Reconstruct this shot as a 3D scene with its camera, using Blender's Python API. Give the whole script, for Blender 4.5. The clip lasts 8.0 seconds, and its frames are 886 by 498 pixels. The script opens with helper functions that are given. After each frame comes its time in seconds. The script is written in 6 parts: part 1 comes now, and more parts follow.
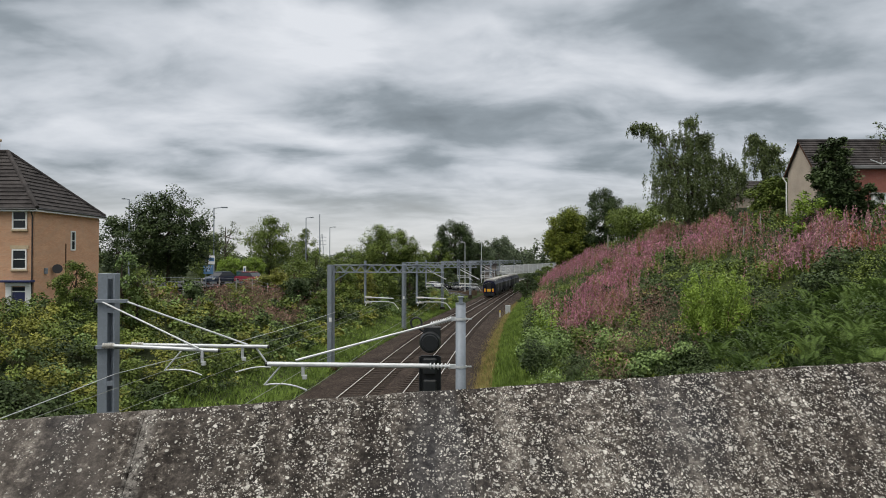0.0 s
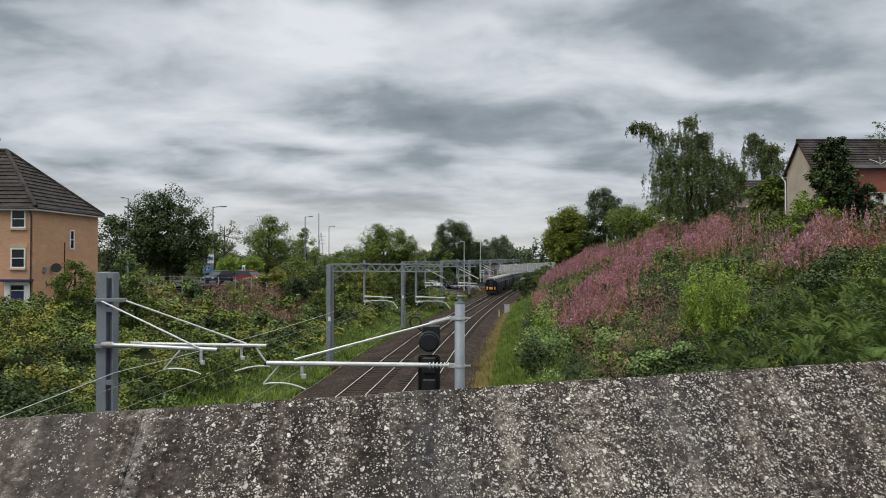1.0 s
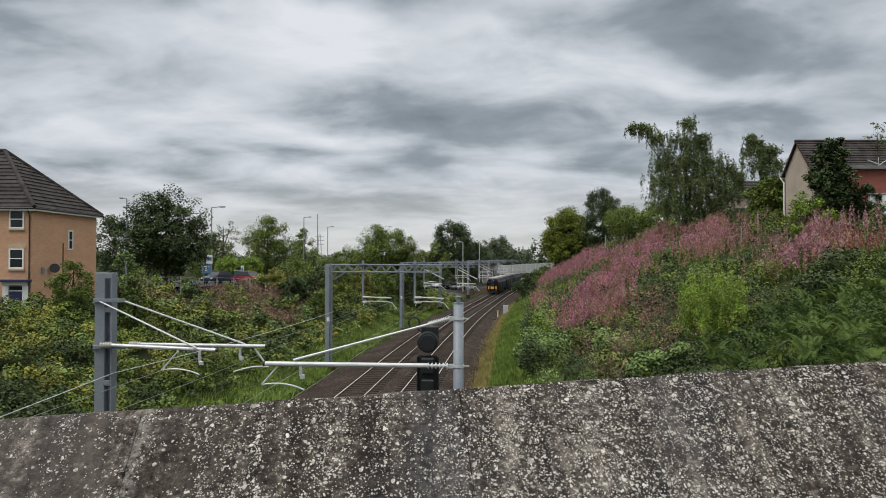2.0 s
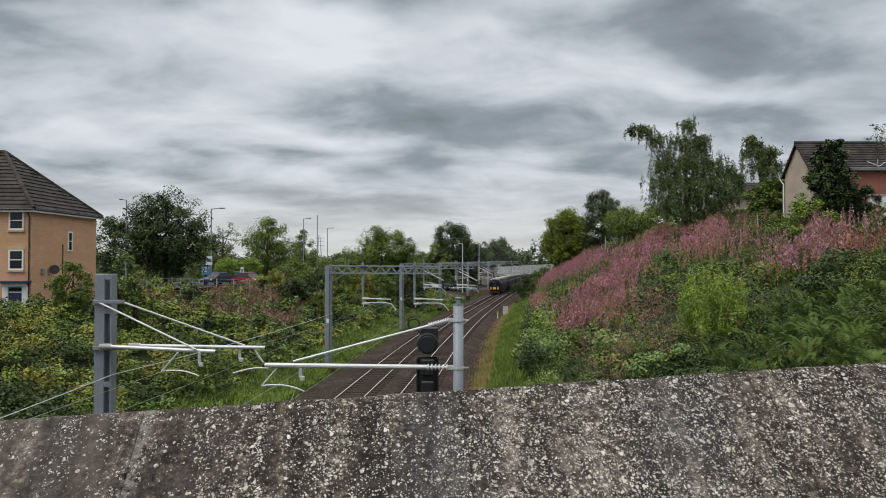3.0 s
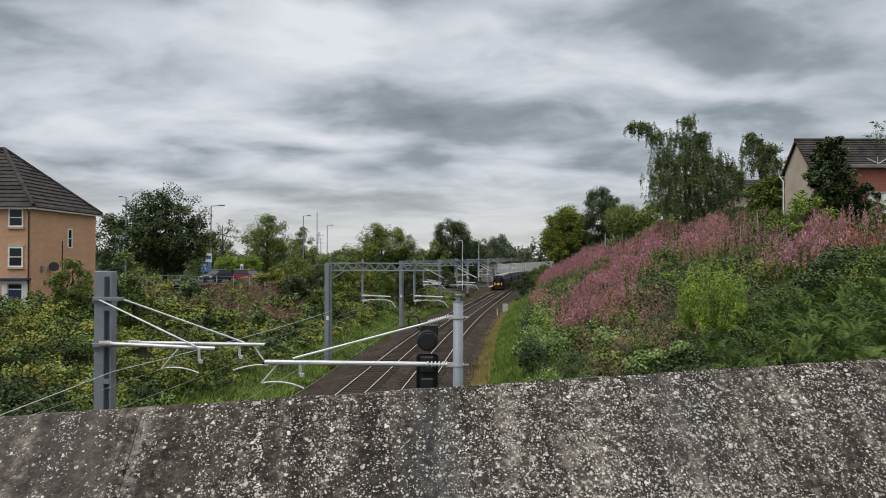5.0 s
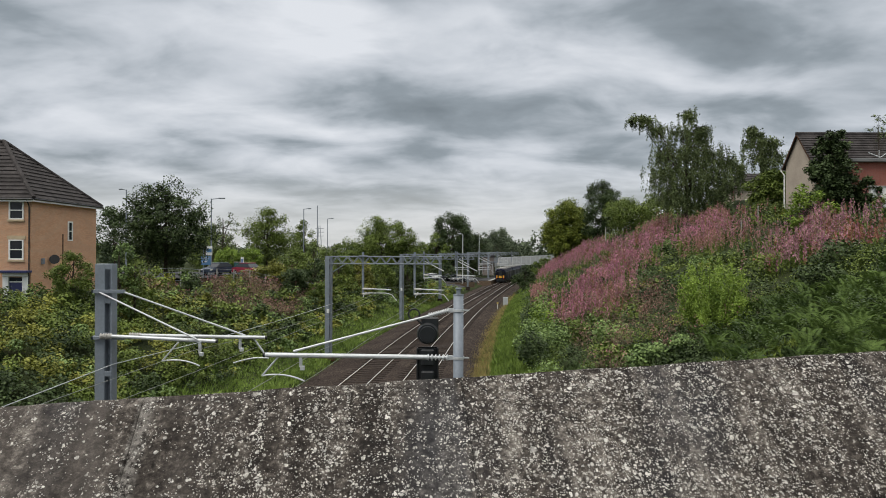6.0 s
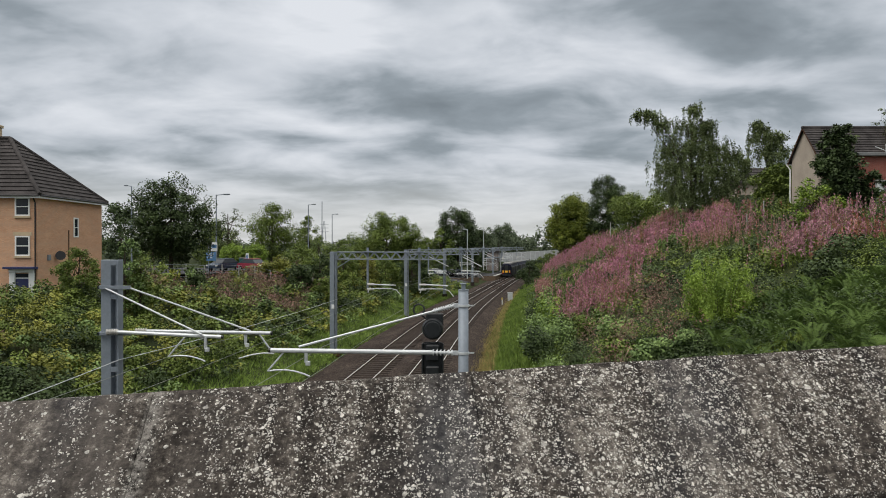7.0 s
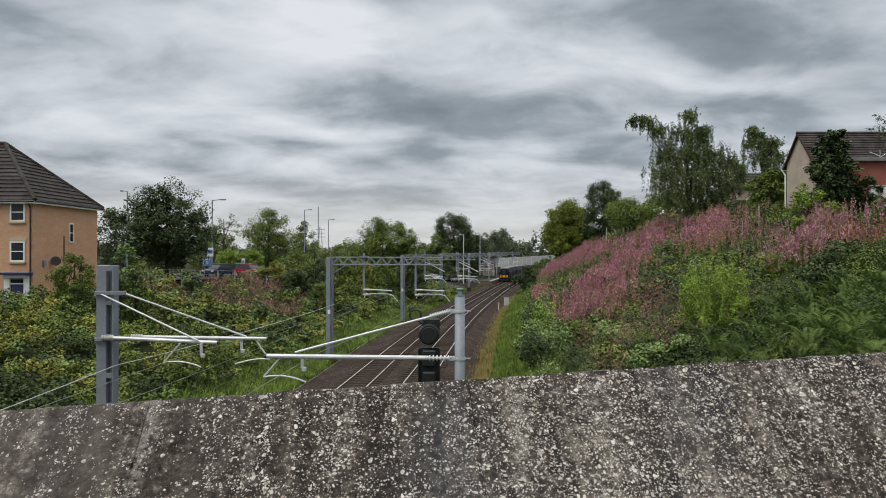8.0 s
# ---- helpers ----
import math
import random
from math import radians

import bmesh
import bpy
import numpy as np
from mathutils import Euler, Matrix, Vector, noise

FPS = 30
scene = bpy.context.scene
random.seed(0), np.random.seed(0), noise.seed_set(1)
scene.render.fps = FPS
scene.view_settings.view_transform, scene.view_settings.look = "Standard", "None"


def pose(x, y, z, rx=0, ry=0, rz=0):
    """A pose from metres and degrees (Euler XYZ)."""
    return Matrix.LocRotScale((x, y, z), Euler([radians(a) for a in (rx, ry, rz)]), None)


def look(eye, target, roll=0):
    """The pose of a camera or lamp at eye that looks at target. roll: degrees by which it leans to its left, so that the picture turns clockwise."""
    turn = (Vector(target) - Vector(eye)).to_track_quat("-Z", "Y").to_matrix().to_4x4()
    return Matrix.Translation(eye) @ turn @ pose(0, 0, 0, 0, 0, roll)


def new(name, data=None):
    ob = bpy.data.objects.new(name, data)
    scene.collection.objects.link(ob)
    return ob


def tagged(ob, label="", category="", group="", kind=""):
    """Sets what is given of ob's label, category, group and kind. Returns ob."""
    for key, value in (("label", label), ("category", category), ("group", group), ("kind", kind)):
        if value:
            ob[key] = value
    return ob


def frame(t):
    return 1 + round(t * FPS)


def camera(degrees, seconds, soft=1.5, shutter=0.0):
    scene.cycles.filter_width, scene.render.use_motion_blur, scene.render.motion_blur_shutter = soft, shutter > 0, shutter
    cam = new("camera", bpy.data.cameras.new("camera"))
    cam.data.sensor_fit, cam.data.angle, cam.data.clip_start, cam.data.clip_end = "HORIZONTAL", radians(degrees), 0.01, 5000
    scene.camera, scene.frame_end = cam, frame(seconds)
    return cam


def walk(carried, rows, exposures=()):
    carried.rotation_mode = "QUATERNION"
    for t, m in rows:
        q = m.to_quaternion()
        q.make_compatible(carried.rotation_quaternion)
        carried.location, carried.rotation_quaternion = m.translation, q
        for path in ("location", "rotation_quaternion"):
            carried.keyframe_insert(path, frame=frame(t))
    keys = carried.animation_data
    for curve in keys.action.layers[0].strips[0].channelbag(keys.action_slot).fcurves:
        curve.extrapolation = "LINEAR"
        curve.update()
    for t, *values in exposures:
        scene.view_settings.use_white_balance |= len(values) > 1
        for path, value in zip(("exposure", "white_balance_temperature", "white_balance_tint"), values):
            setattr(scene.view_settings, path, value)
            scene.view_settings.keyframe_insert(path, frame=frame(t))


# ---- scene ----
# Railway cutting seen over a road bridge's parapet. z = 0 is the top of the rails, y runs up the line.
cam = camera(66, 8.0, 1.0)
walk(cam, [
    (0.0, pose(0.0000, 0.0000, 7.6000, 90.807, 0.000, 0.000)),
    (0.5, pose(-0.0006, 0.0016, 7.5994, 90.739, -0.028, -0.012)),
    (1.0, pose(0.0002, 0.0036, 7.5989, 90.741, -0.040, -0.072)),
    (1.5, pose(0.0002, 0.0039, 7.5985, 90.747, -0.055, -0.135)),
    (3.0, pose(-0.0016, -0.0016, 7.5996, 90.903, -0.077, -0.197)),
    (3.5, pose(-0.0029, 0.0016, 7.5984, 90.921, -0.077, -0.193)),
    (4.0, pose(-0.0026, 0.0030, 7.5974, 90.888, -0.049, -0.177)),
    (4.5, pose(-0.0033, 0.0051, 7.5965, 90.830, -0.055, -0.200)),
    (6.0, pose(-0.0049, 0.0107, 7.5917, 90.114, -0.179, -0.188)),
    (6.5, pose(-0.0103, 0.0181, 7.5866, 89.835, -0.148, -0.022)),
    (7.0, pose(-0.0139, 0.0172, 7.5884, 89.732, -0.052, 0.188)),
    (7.5, pose(-0.0157, 0.0159, 7.5894, 89.919, 0.007, 0.210)),
    (8.0, pose(-0.0145, 0.0124, 7.5942, 90.166, -0.014, -0.120)),
])

# ---- sky and sun: broken overcast, the sun hidden high behind on the left ----
SUN_EL, SUN_AZ = radians(55), radians(-125)
world = bpy.data.worlds.new("overcast_sky")
scene.world = world
world.use_nodes = True


class Nodes:
    """A small writer for node trees."""

    def __init__(self, tree):
        self.t = tree

    def n(self, kind, **kw):
        node = self.t.nodes.new("ShaderNode" + kind)
        ins = kw.pop("ins", {})
        if "operation" in kw:
            node.operation = kw["operation"]
        if "use_clamp" in kw:
            node.use_clamp = kw["use_clamp"]
        if "interpolation_type" in kw:
            node.interpolation_type = kw["interpolation_type"]
        if "feature" in kw:
            node.feature = kw["feature"]
        if "data_type" in kw:
            node.data_type, node.blend_type = kw["data_type"], kw["blend_type"]
        if "sky_type" in kw:
            node.sky_type, node.sun_disc = kw["sky_type"], kw["sun_disc"]
            node.sun_elevation, node.sun_rotation = kw["sun_elevation"], kw["sun_rotation"]
        for k, v in ins.items():
            if isinstance(v, bpy.types.NodeSocket):
                self.t.links.new(v, node.inputs[k])
            else:
                node.inputs[k].default_value = v
        return node

    def link(self, a, b):
        self.t.links.new(a, b)

    def math(self, op, a, b=0.0, c=0.0, clamp=False):
        node = self.n("Math", operation=op, use_clamp=clamp)
        for i, v in enumerate((a, b, c)):
            if isinstance(v, bpy.types.NodeSocket):
                self.link(v, node.inputs[i])
            else:
                node.inputs[i].default_value = v
        return node.outputs[0]

    def noise(self, vec, scale, detail=4, rough=0.55, dist=0.0):
        node = self.n("TexNoise", ins={"Scale": scale, "Detail": detail, "Roughness": rough, "Distortion": dist})
        if vec is not None:
            self.link(vec, node.inputs["Vector"])
        return node.outputs["Fac"]

    def ramp(self, fac, stops, ease="LINEAR"):
        node = self.n("ValToRGB")
        node.color_ramp.interpolation = ease
        el = node.color_ramp.elements
        while len(el) < len(stops):
            el.new(0.5)
        for e, (p, c) in zip(el, stops):
            e.position = p
            e.color = (*c, 1) if len(c) == 3 else c
        self.link(fac, node.inputs[0])
        return node.outputs["Color"]

    def mix(self, fac, a, b, mode="MIX"):
        node = self.n("Mix", data_type="RGBA", blend_type=mode)
        for i, v in ((0, fac), (6, a), (7, b)):
            if isinstance(v, bpy.types.NodeSocket):
                self.link(v, node.inputs[i])
            else:
                node.inputs[i].default_value = v if i == 0 else (*v[:3], 1)
        return node.outputs[2]

    def scaled(self, vec, sx, sy, sz):
        node = self.n("Mapping", ins={"Scale": (sx, sy, sz)})
        self.link(vec, node.inputs["Vector"])
        return node.outputs[0]


def grey(v):
    return (v, v, v)


def build_sky():
    w = Nodes(world.node_tree)
    world.node_tree.nodes.clear()
    out = w.n("OutputWorld")
    sky = w.n("TexSky", sky_type="NISHITA", sun_disc=False, sun_elevation=SUN_EL, sun_rotation=SUN_AZ)
    d = w.n("TexCoord").outputs["Generated"]
    sep = w.n("SeparateXYZ", ins={0: d})
    # cloud layer: a flat deck seen in perspective, so that its rolls draw together towards the horizon
    den = w.math("ADD", w.math("MAXIMUM", sep.outputs[2], 0.0), 0.20)
    deck = w.n("CombineXYZ", ins={0: w.math("DIVIDE", sep.outputs[0], den), 1: w.math("DIVIDE", sep.outputs[1], den), 2: 0.0}).outputs[0]
    turn = w.n("Mapping", ins={"Location": SKY_SHIFT, "Rotation": (0.0, 0.0, 0.22), "Scale": (0.8, 1.0, 1.0)})
    w.link(deck, turn.inputs["Vector"])
    base = turn.outputs[0]
    big = w.noise(base, 1.0, 2, 0.45, 0.3)
    mid = w.noise(base, 2.6, 5, 0.50, 0.30)
    fine = w.noise(base, 8.0, 4, 0.55, 0.3)
    thick = w.math("ADD", w.math("MULTIPLY", big, 0.32), w.math("ADD", w.math("MULTIPLY", mid, 0.56), w.math("MULTIPLY", fine, 0.07)))
    thick = w.math("ADD", thick, 0.035)
    # thin and heavy places in the cloud: azimuth, elevation, weight, half width, half height
    az_here = w.math("MULTIPLY", w.math("ARCTAN2", sep.outputs[0], sep.outputs[1]), 180 / math.pi)
    el_here = w.math("MULTIPLY", w.math("ARCSINE", sep.outputs[2]), 180 / math.pi)
    # the lobes follow the billows' own unevenness
    az_here = w.math("ADD", az_here, w.math("MULTIPLY", w.math("SUBTRACT", mid, 0.5), 16.0))
    el_here = w.math("ADD", el_here, w.math("MULTIPLY", w.math("SUBTRACT", w.noise(w.scaled(base, 1, 1, 1), 2.6, 3), 0.5), 5.0))
    for az, el, amount, wide, tall in CLOUD_LOBES:
        u = w.math("DIVIDE", w.math("SUBTRACT", az_here, az), wide)
        v = w.math("DIVIDE", w.math("SUBTRACT", el_here, el), tall)
        r = w.math("SQRT", w.math("ADD", w.math("MULTIPLY", u, u), w.math("MULTIPLY", v, v)))
        lobe = w.n("MapRange", ins={0: r, 1: 0.0, 2: 1.0, 3: amount, 4: 0.0}, interpolation_type="SMOOTHSTEP").outputs[0]
        thick = w.math("ADD", thick, lobe)
    col = w.ramp(thick, [(0.36, (0.80, 0.83, 0.88)), (0.455, (0.62, 0.66, 0.715)), (0.525, (0.46, 0.505, 0.555)), (0.585, (0.31, 0.355, 0.395)), (0.68, (0.215, 0.25, 0.28))])
    low = w.n("MapRange", ins={0: sep.outputs[2], 1: 0.0, 2: 0.14, 3: 1.0, 4: 0.0}, interpolation_type="SMOOTHSTEP").outputs[0]
    col = w.mix(w.math("MULTIPLY", low, 0.72), col, (0.76, 0.76, 0.735))
    # an overcast vault is about three times as bright overhead as low down
    lift = w.n("MapRange", ins={0: sep.outputs[2], 1: 0.36, 2: 0.95, 3: 1.0, 4: ZENITH}, interpolation_type="SMOOTHSTEP").outputs[0]
    col = w.n("VectorMath", operation="SCALE", ins={0: w.mix(w.math("MULTIPLY", w.math("SUBTRACT", lift, 1.0), 0.3, clamp=True), col, (0.44, 0.425, 0.39)), 3: lift}).outputs[0]
    both = w.mix(0.97, w.n("VectorMath", operation="SCALE", ins={0: sky.outputs[0], 3: 0.08}).outputs[0], col)
    bg = w.n("Background", ins={"Color": both, "Strength": SKY_POWER})
    w.link(bg.outputs[0], out.inputs[0])


SKY_SHIFT = (3.1, 7.7, 0.0)
CLOUD_LOBES = [(-13.5, 15.0, -0.080, 8, 4.5), (-19, 18.8, -0.055, 11, 2.6), (2.5, 16.5, -0.085, 8, 4.0), (-25, 11.0, -0.035, 11, 2.2), (9, 7.3, -0.05, 9, 1.8), (-1, 3.4, -0.06, 7, 1.3),
               (19, 14.0, -0.03, 9, 1.8), (-7, 23.0, 0.19, 14, 5.0), (-30, 19.0, 0.05, 11, 5), (-27, 15.0, 0.035, 5, 2.5), (2, 11.2, 0.035, 15, 4.0), (-8, 10.0, 0.03, 12, 3.2), (-22, 9.0, -0.045, 9, 3.0),
               (26, 18.0, 0.095, 20, 10), (-3, 5.2, 0.04, 11, 1.2), (30, 11, 0.03, 10, 4)]
SKY_POWER = 0.95
ZENITH = 4.2
build_sky()
sun = new("sun", bpy.data.lights.new("sun", "SUN"))
sun.data.energy, sun.data.angle, sun.data.color = 1.5, radians(30), (1.0, 0.96, 0.90)
sun.matrix_basis = look((0, 0, 0), (-math.sin(SUN_AZ) * math.cos(SUN_EL), -math.cos(SUN_AZ) * math.cos(SUN_EL), -math.sin(SUN_EL)))


# ---- materials ----
def material(name, rough=0.8, metal=0.0, spec=0.5):
    m = bpy.data.materials.new(name)
    m.use_nodes = True
    w = Nodes(m.node_tree)
    b = m.node_tree.nodes["Principled BSDF"]
    b.inputs["Roughness"].default_value = rough
    b.inputs["Metallic"].default_value = metal
    b.inputs["Specular IOR Level"].default_value = spec if rough < 0.78 else min(spec, 0.12)
    return m, w, b


def bump(w, b, height, strength=0.3, dist=0.01):
    node = w.n("Bump", ins={"Height": height, "Strength": strength, "Distance": dist})
    w.link(node.outputs[0], b.inputs["Normal"])


def plain(name, colour, rough=0.6, metal=0.0, vary=0.15, scale=3.0, grain=0.0, coord="Object"):
    """A painted or bare surface with blotches at two sizes."""
    m, w, b = material(name, rough, metal)
    v = w.n("TexCoord").outputs[coord]
    f = w.math("ADD", w.math("MULTIPLY", w.noise(v, scale, 3), 0.6), w.math("MULTIPLY", w.noise(v, scale * 9, 4), 0.4))
    lo = tuple(c * (1 - vary * 1.6) for c in colour)
    hi = tuple(min(1, c * (1 + vary * 1.2)) for c in colour)
    w.link(w.ramp(f, [(0.3, lo), (0.7, hi)]), b.inputs["Base Color"])
    if grain:
        bump(w, b, w.noise(v, scale * 30, 3), grain, 0.01)
    return m


def leaf_material(name, dark, light, tip=None, rough=0.55, patch=0.35):
    """Leaves: every blade its own shade, in patches."""
    m, w, b = material(name, rough, 0.0, 0.15)
    v = w.n("TexCoord").outputs["Object"]
    isl = w.n("NewGeometry").outputs["Random Per Island"]
    f = w.math("ADD", w.math("MULTIPLY", isl, 0.15), w.math("ADD", w.math("MULTIPLY", w.noise(v, patch, 3), 0.58), w.math("MULTIPLY", w.noise(v, patch * 4.5, 2), 0.43)))
    stops = [(0.36, tuple(k * c for k, c in zip((1.02, 0.95, 0.95), dark))), (0.76, tuple(k * c for k, c in zip((1.75, 1.62, 1.62), light)))]
    if tip:
        stops.append((0.97, tip))
    w.link(w.ramp(f, stops), b.inputs["Base Color"])
    b.inputs["Transmission Weight"].default_value = 0.0
    b.inputs["Subsurface Weight"].default_value = 0.0
    return m


# ---- mesh helpers ----
def mesh_object(name, bm, mat, parent=None, label="", smooth=False):
    me = bpy.data.meshes.new(name)
    bm.to_mesh(me)
    bm.free()
    me.materials.append(mat)
    if smooth:
        me.polygons.foreach_set("use_smooth", [True] * len(me.polygons))
    ob = new(name, me)
    if parent is not None:
        ob.parent = parent
    if label:
        tagged(ob, label)
    return ob


def part(name, bm, mat, parent, label="", smooth=False):
    return mesh_object(name, bm, mat, parent, label, smooth)


def thing(name, m, label, category, group="", kind=""):
    ob = new(name)
    ob.empty_display_size = 0.3
    ob.matrix_basis = m
    return tagged(ob, label, category, group, kind)


def box(bm, x0, x1, y0, y1, z0, z1, bevel=0.0, m=None):
    r = bmesh.ops.create_cube(bm, size=1)
    for v in r["verts"]:
        v.co = Vector((x0 + (v.co.x + 0.5) * (x1 - x0), y0 + (v.co.y + 0.5) * (y1 - y0), z0 + (v.co.z + 0.5) * (z1 - z0)))
    if bevel:
        edges = list({e for v in r["verts"] for e in v.link_edges})
        out = bmesh.ops.bevel(bm, geom=edges, offset=bevel, segments=1, affect="EDGES")
        verts = list({v for f in out["faces"] for v in f.verts})
    else:
        verts = r["verts"]
    if m is not None:
        bmesh.ops.transform(bm, matrix=m, verts=verts)
    return verts


def tube(bm, a, b, r0, r1=None, seg=10):
    a, b = Vector(a), Vector(b)
    d = b - a
    r = bmesh.ops.create_cone(bm, cap_ends=True, segments=seg, radius1=r0, radius2=r0 if r1 is None else r1, depth=d.length)
    m = Matrix.Translation((a + b) / 2) @ d.to_track_quat("Z", "Y").to_matrix().to_4x4()
    bmesh.ops.transform(bm, matrix=m, verts=r["verts"])
    return r["verts"]


def pipe(bm, pts, r, seg=8):
    """One bent tube through the points."""
    pts = [Vector(p) for p in pts]
    rings = []
    for i, p in enumerate(pts):
        d = (pts[min(i + 1, len(pts) - 1)] - pts[max(i - 1, 0)]).normalized()
        u = d.cross(Vector((0.31, 0.23, 0.92)) if abs(d.z) < 0.9 else Vector((0, 1, 0))).normalized()
        v = d.cross(u)
        rings.append([bm.verts.new(p + (u * math.cos(a) + v * math.sin(a)) * r) for a in [k * math.tau / seg for k in range(seg)]])
    for r0, r1 in zip(rings, rings[1:]):
        for k in range(seg):
            bm.faces.new((r0[k], r0[(k + 1) % seg], r1[(k + 1) % seg], r1[k]))
    bm.faces.new(rings[0][::-1])
    bm.faces.new(rings[-1])


def B():
    return bmesh.new()


def raw_mesh(name, verts, faces_size, mat, parent=None, smooth=False):
    """A mesh out of many separate polygons, all with faces_size corners. verts: (n * faces_size, 3)."""
    verts = np.asarray(verts, dtype=np.float32).reshape(-1, 3)
    n = len(verts)
    me = bpy.data.meshes.new(name)
    me.vertices.add(n)
    me.vertices.foreach_set("co", verts.ravel())
    me.loops.add(n)
    me.loops.foreach_set("vertex_index", np.arange(n, dtype=np.int32))
    me.polygons.add(n // faces_size)
    me.polygons.foreach_set("loop_start", np.arange(0, n, faces_size, dtype=np.int32))
    me.polygons.foreach_set("loop_total", np.full(n // faces_size, faces_size, dtype=np.int32))
    me.update(calc_edges=True)
    me.validate()
    for mm in (mat if isinstance(mat, (list, tuple)) else [mat]):
        me.materials.append(mm)
    ob = new(name, me)
    if parent is not None:
        ob.parent = parent
    return ob


# ---- the line's plan and the lie of the land ----
def mid(y):
    """x of the middle between the two tracks."""
    q = y - 45.0
    if q <= 0:
        return -2.6 + 0.1 * q
    if q > 260:
        return -2.6 + 0.1 * 260 + 260 * 260 / 2750 + (q - 260) * 0.289
    return -2.6 + 0.1 * q + q * q / 2750


def heading(y):
    return 0.1 + min(max(y - 45.0, 0.0), 260.0) / 1375


def lerp(x, pts):
    if x <= pts[0][0]:
        return pts[0][1]
    for (a, p), (b, q) in zip(pts, pts[1:]):
        if x <= b:
            return p + (q - p) * (x - a) / (b - a)
    return pts[-1][1]


def smooth01(t):
    t = min(max(t, 0.0), 1.0)
    return t * t * (3 - 2 * t)


RIGHT_TOP = [(-40, 10.0), (10, 10.5), (40, 11.5), (63, 12.6), (90, 14.4), (120, 13.2), (150, 10.4), (190, 6.8), (230, 5.0), (400, 4.0)]
RIGHT_WIDE = [(-40, 30), (60, 31), (90, 30), (150, 19), (190, 9), (230, 8), (400, 8)]
LEFT_TOP = [(-40, 5.8), (0, 5.6), (20, 4.5), (36, 4.15), (48, 4.2), (60, 4.5), (90, 4.5), (120, 3.4), (145, 0.4), (260, 0.4), (400, 3.0)]
LEFT_WIDE = [(-40, 13), (20, 14), (60, 15.5), (110, 11), (140, 7), (260, 7)]


def grade(y):
    """The line falls a little towards the station."""
    return -0.9 * smooth01((y - 50.0) / 90.0)


def land(x, y):
    off = x - mid(y)
    if off > 0:
        top, wide = lerp(y, RIGHT_TOP), lerp(y, RIGHT_WIDE)
        k = max(off - 5.6, 0) / wide
        z = top * (min(k, 1.0) * 0.88 + 0.12 * smooth01(k)) + 0.02 * max(off - 5.6 - wide, 0) * math.exp(-off / 200)
    else:
        top, wide = lerp(y, LEFT_TOP), lerp(y, LEFT_WIDE)
        k = max(-off - 6.2, 0) / wide
        z = top * smooth01(k) * 0.55 + top * 0.45 * min(k, 1.0)
    rough = min(max(abs(off) - 5.0, 0) / 3, 1.0)
    z += rough * 0.35 * noise.noise(Vector((x * 0.23, y * 0.23, 0.3))) + rough * 0.1 * noise.noise(Vector((x * 0.9, y * 0.9, 5.3)))
    z += grade(y) * (1 - smooth01((abs(off) - 6) / 12))
    return z - 0.28 - 0.7 * smooth01((5.6 - abs(off)) / 0.6)


def P(off, y, z=0.0):
    """A place by its offset from the line's middle and height over the rails."""
    return Vector((mid(y) + off, y, z + grade(y)))


# ---- ground, ballast, rails ----
def ground_material():
    m, w, b = material("grass_and_earth", 0.95)
    v = w.n("TexCoord").outputs["Object"]
    f = w.math("ADD", w.math("MULTIPLY", w.noise(v, 0.25, 4), 0.6), w.math("MULTIPLY", w.noise(v, 6.0, 5), 0.4))
    w.link(w.ramp(f, [(0.3, (0.012, 0.016, 0.006)), (0.5, (0.026, 0.036, 0.011)), (0.68, (0.050, 0.050, 0.022))]), b.inputs["Base Color"])
    bump(w, b, w.noise(v, 12, 4), 0.8, 0.08)
    return m


def ballast_material():
    m, w, b = material("ballast_stone", 0.95)
    v = w.n("TexCoord").outputs["Object"]
    cell = w.n("TexVoronoi", ins={"Scale": 16.0})
    w.link(v, cell.inputs["Vector"])
    big = w.noise(v, 0.35, 3)
    f = w.math("ADD", w.math("MULTIPLY", w.n("SeparateColor", ins={0: cell.outputs["Color"]}).outputs[0], 0.5), w.math("MULTIPLY", big, 0.5))
    w.link(w.ramp(f, [(0.2, (0.010, 0.007, 0.006)), (0.5, (0.036, 0.026, 0.021)), (0.85, (0.125, 0.098, 0.082))]), b.inputs["Base Color"])
    bump(w, b, cell.outputs["Distance"], 0.9, 0.05)
    return m


GROUND = ground_material()
BALLAST = ballast_material()
RAIL_SIDE = plain("rusty_rail", (0.085, 0.045, 0.028), 0.8, 0.2, 0.3, 4)
RAIL_TOP = plain("polished_rail_head", (0.74, 0.71, 0.67), 0.3, 0.5, 0.1, 4)
SLEEPER = plain("weathered_concrete_sleeper", (0.040, 0.031, 0.026), 0.9, 0, 0.35, 2, 0.2)
STEEL = plain("galvanised_steel", (0.225, 0.255, 0.29), 0.55, 0.2, 0.14, 1.5)
PALE_STEEL = plain("pale_galvanised_tube", (0.60, 0.62, 0.63), 0.45, 0.25, 0.12, 2)
PORCELAIN = plain("pale_grey_insulator", (0.55, 0.53, 0.49), 0.3, 0, 0.1, 9)
WIRE = plain("weathered_copper_wire", (0.30, 0.31, 0.28), 0.5, 0.5, 0.1, 2)
BLACK = plain("black_paint", (0.014, 0.016, 0.018), 0.45, 0, 0.25, 6)
CONCRETE = plain("pale_concrete", (0.36, 0.35, 0.33), 0.9, 0, 0.2, 1.2, 0.2)
ASPHALT = plain("asphalt", (0.055, 0.055, 0.057), 0.9, 0, 0.25, 0.8, 0.3)
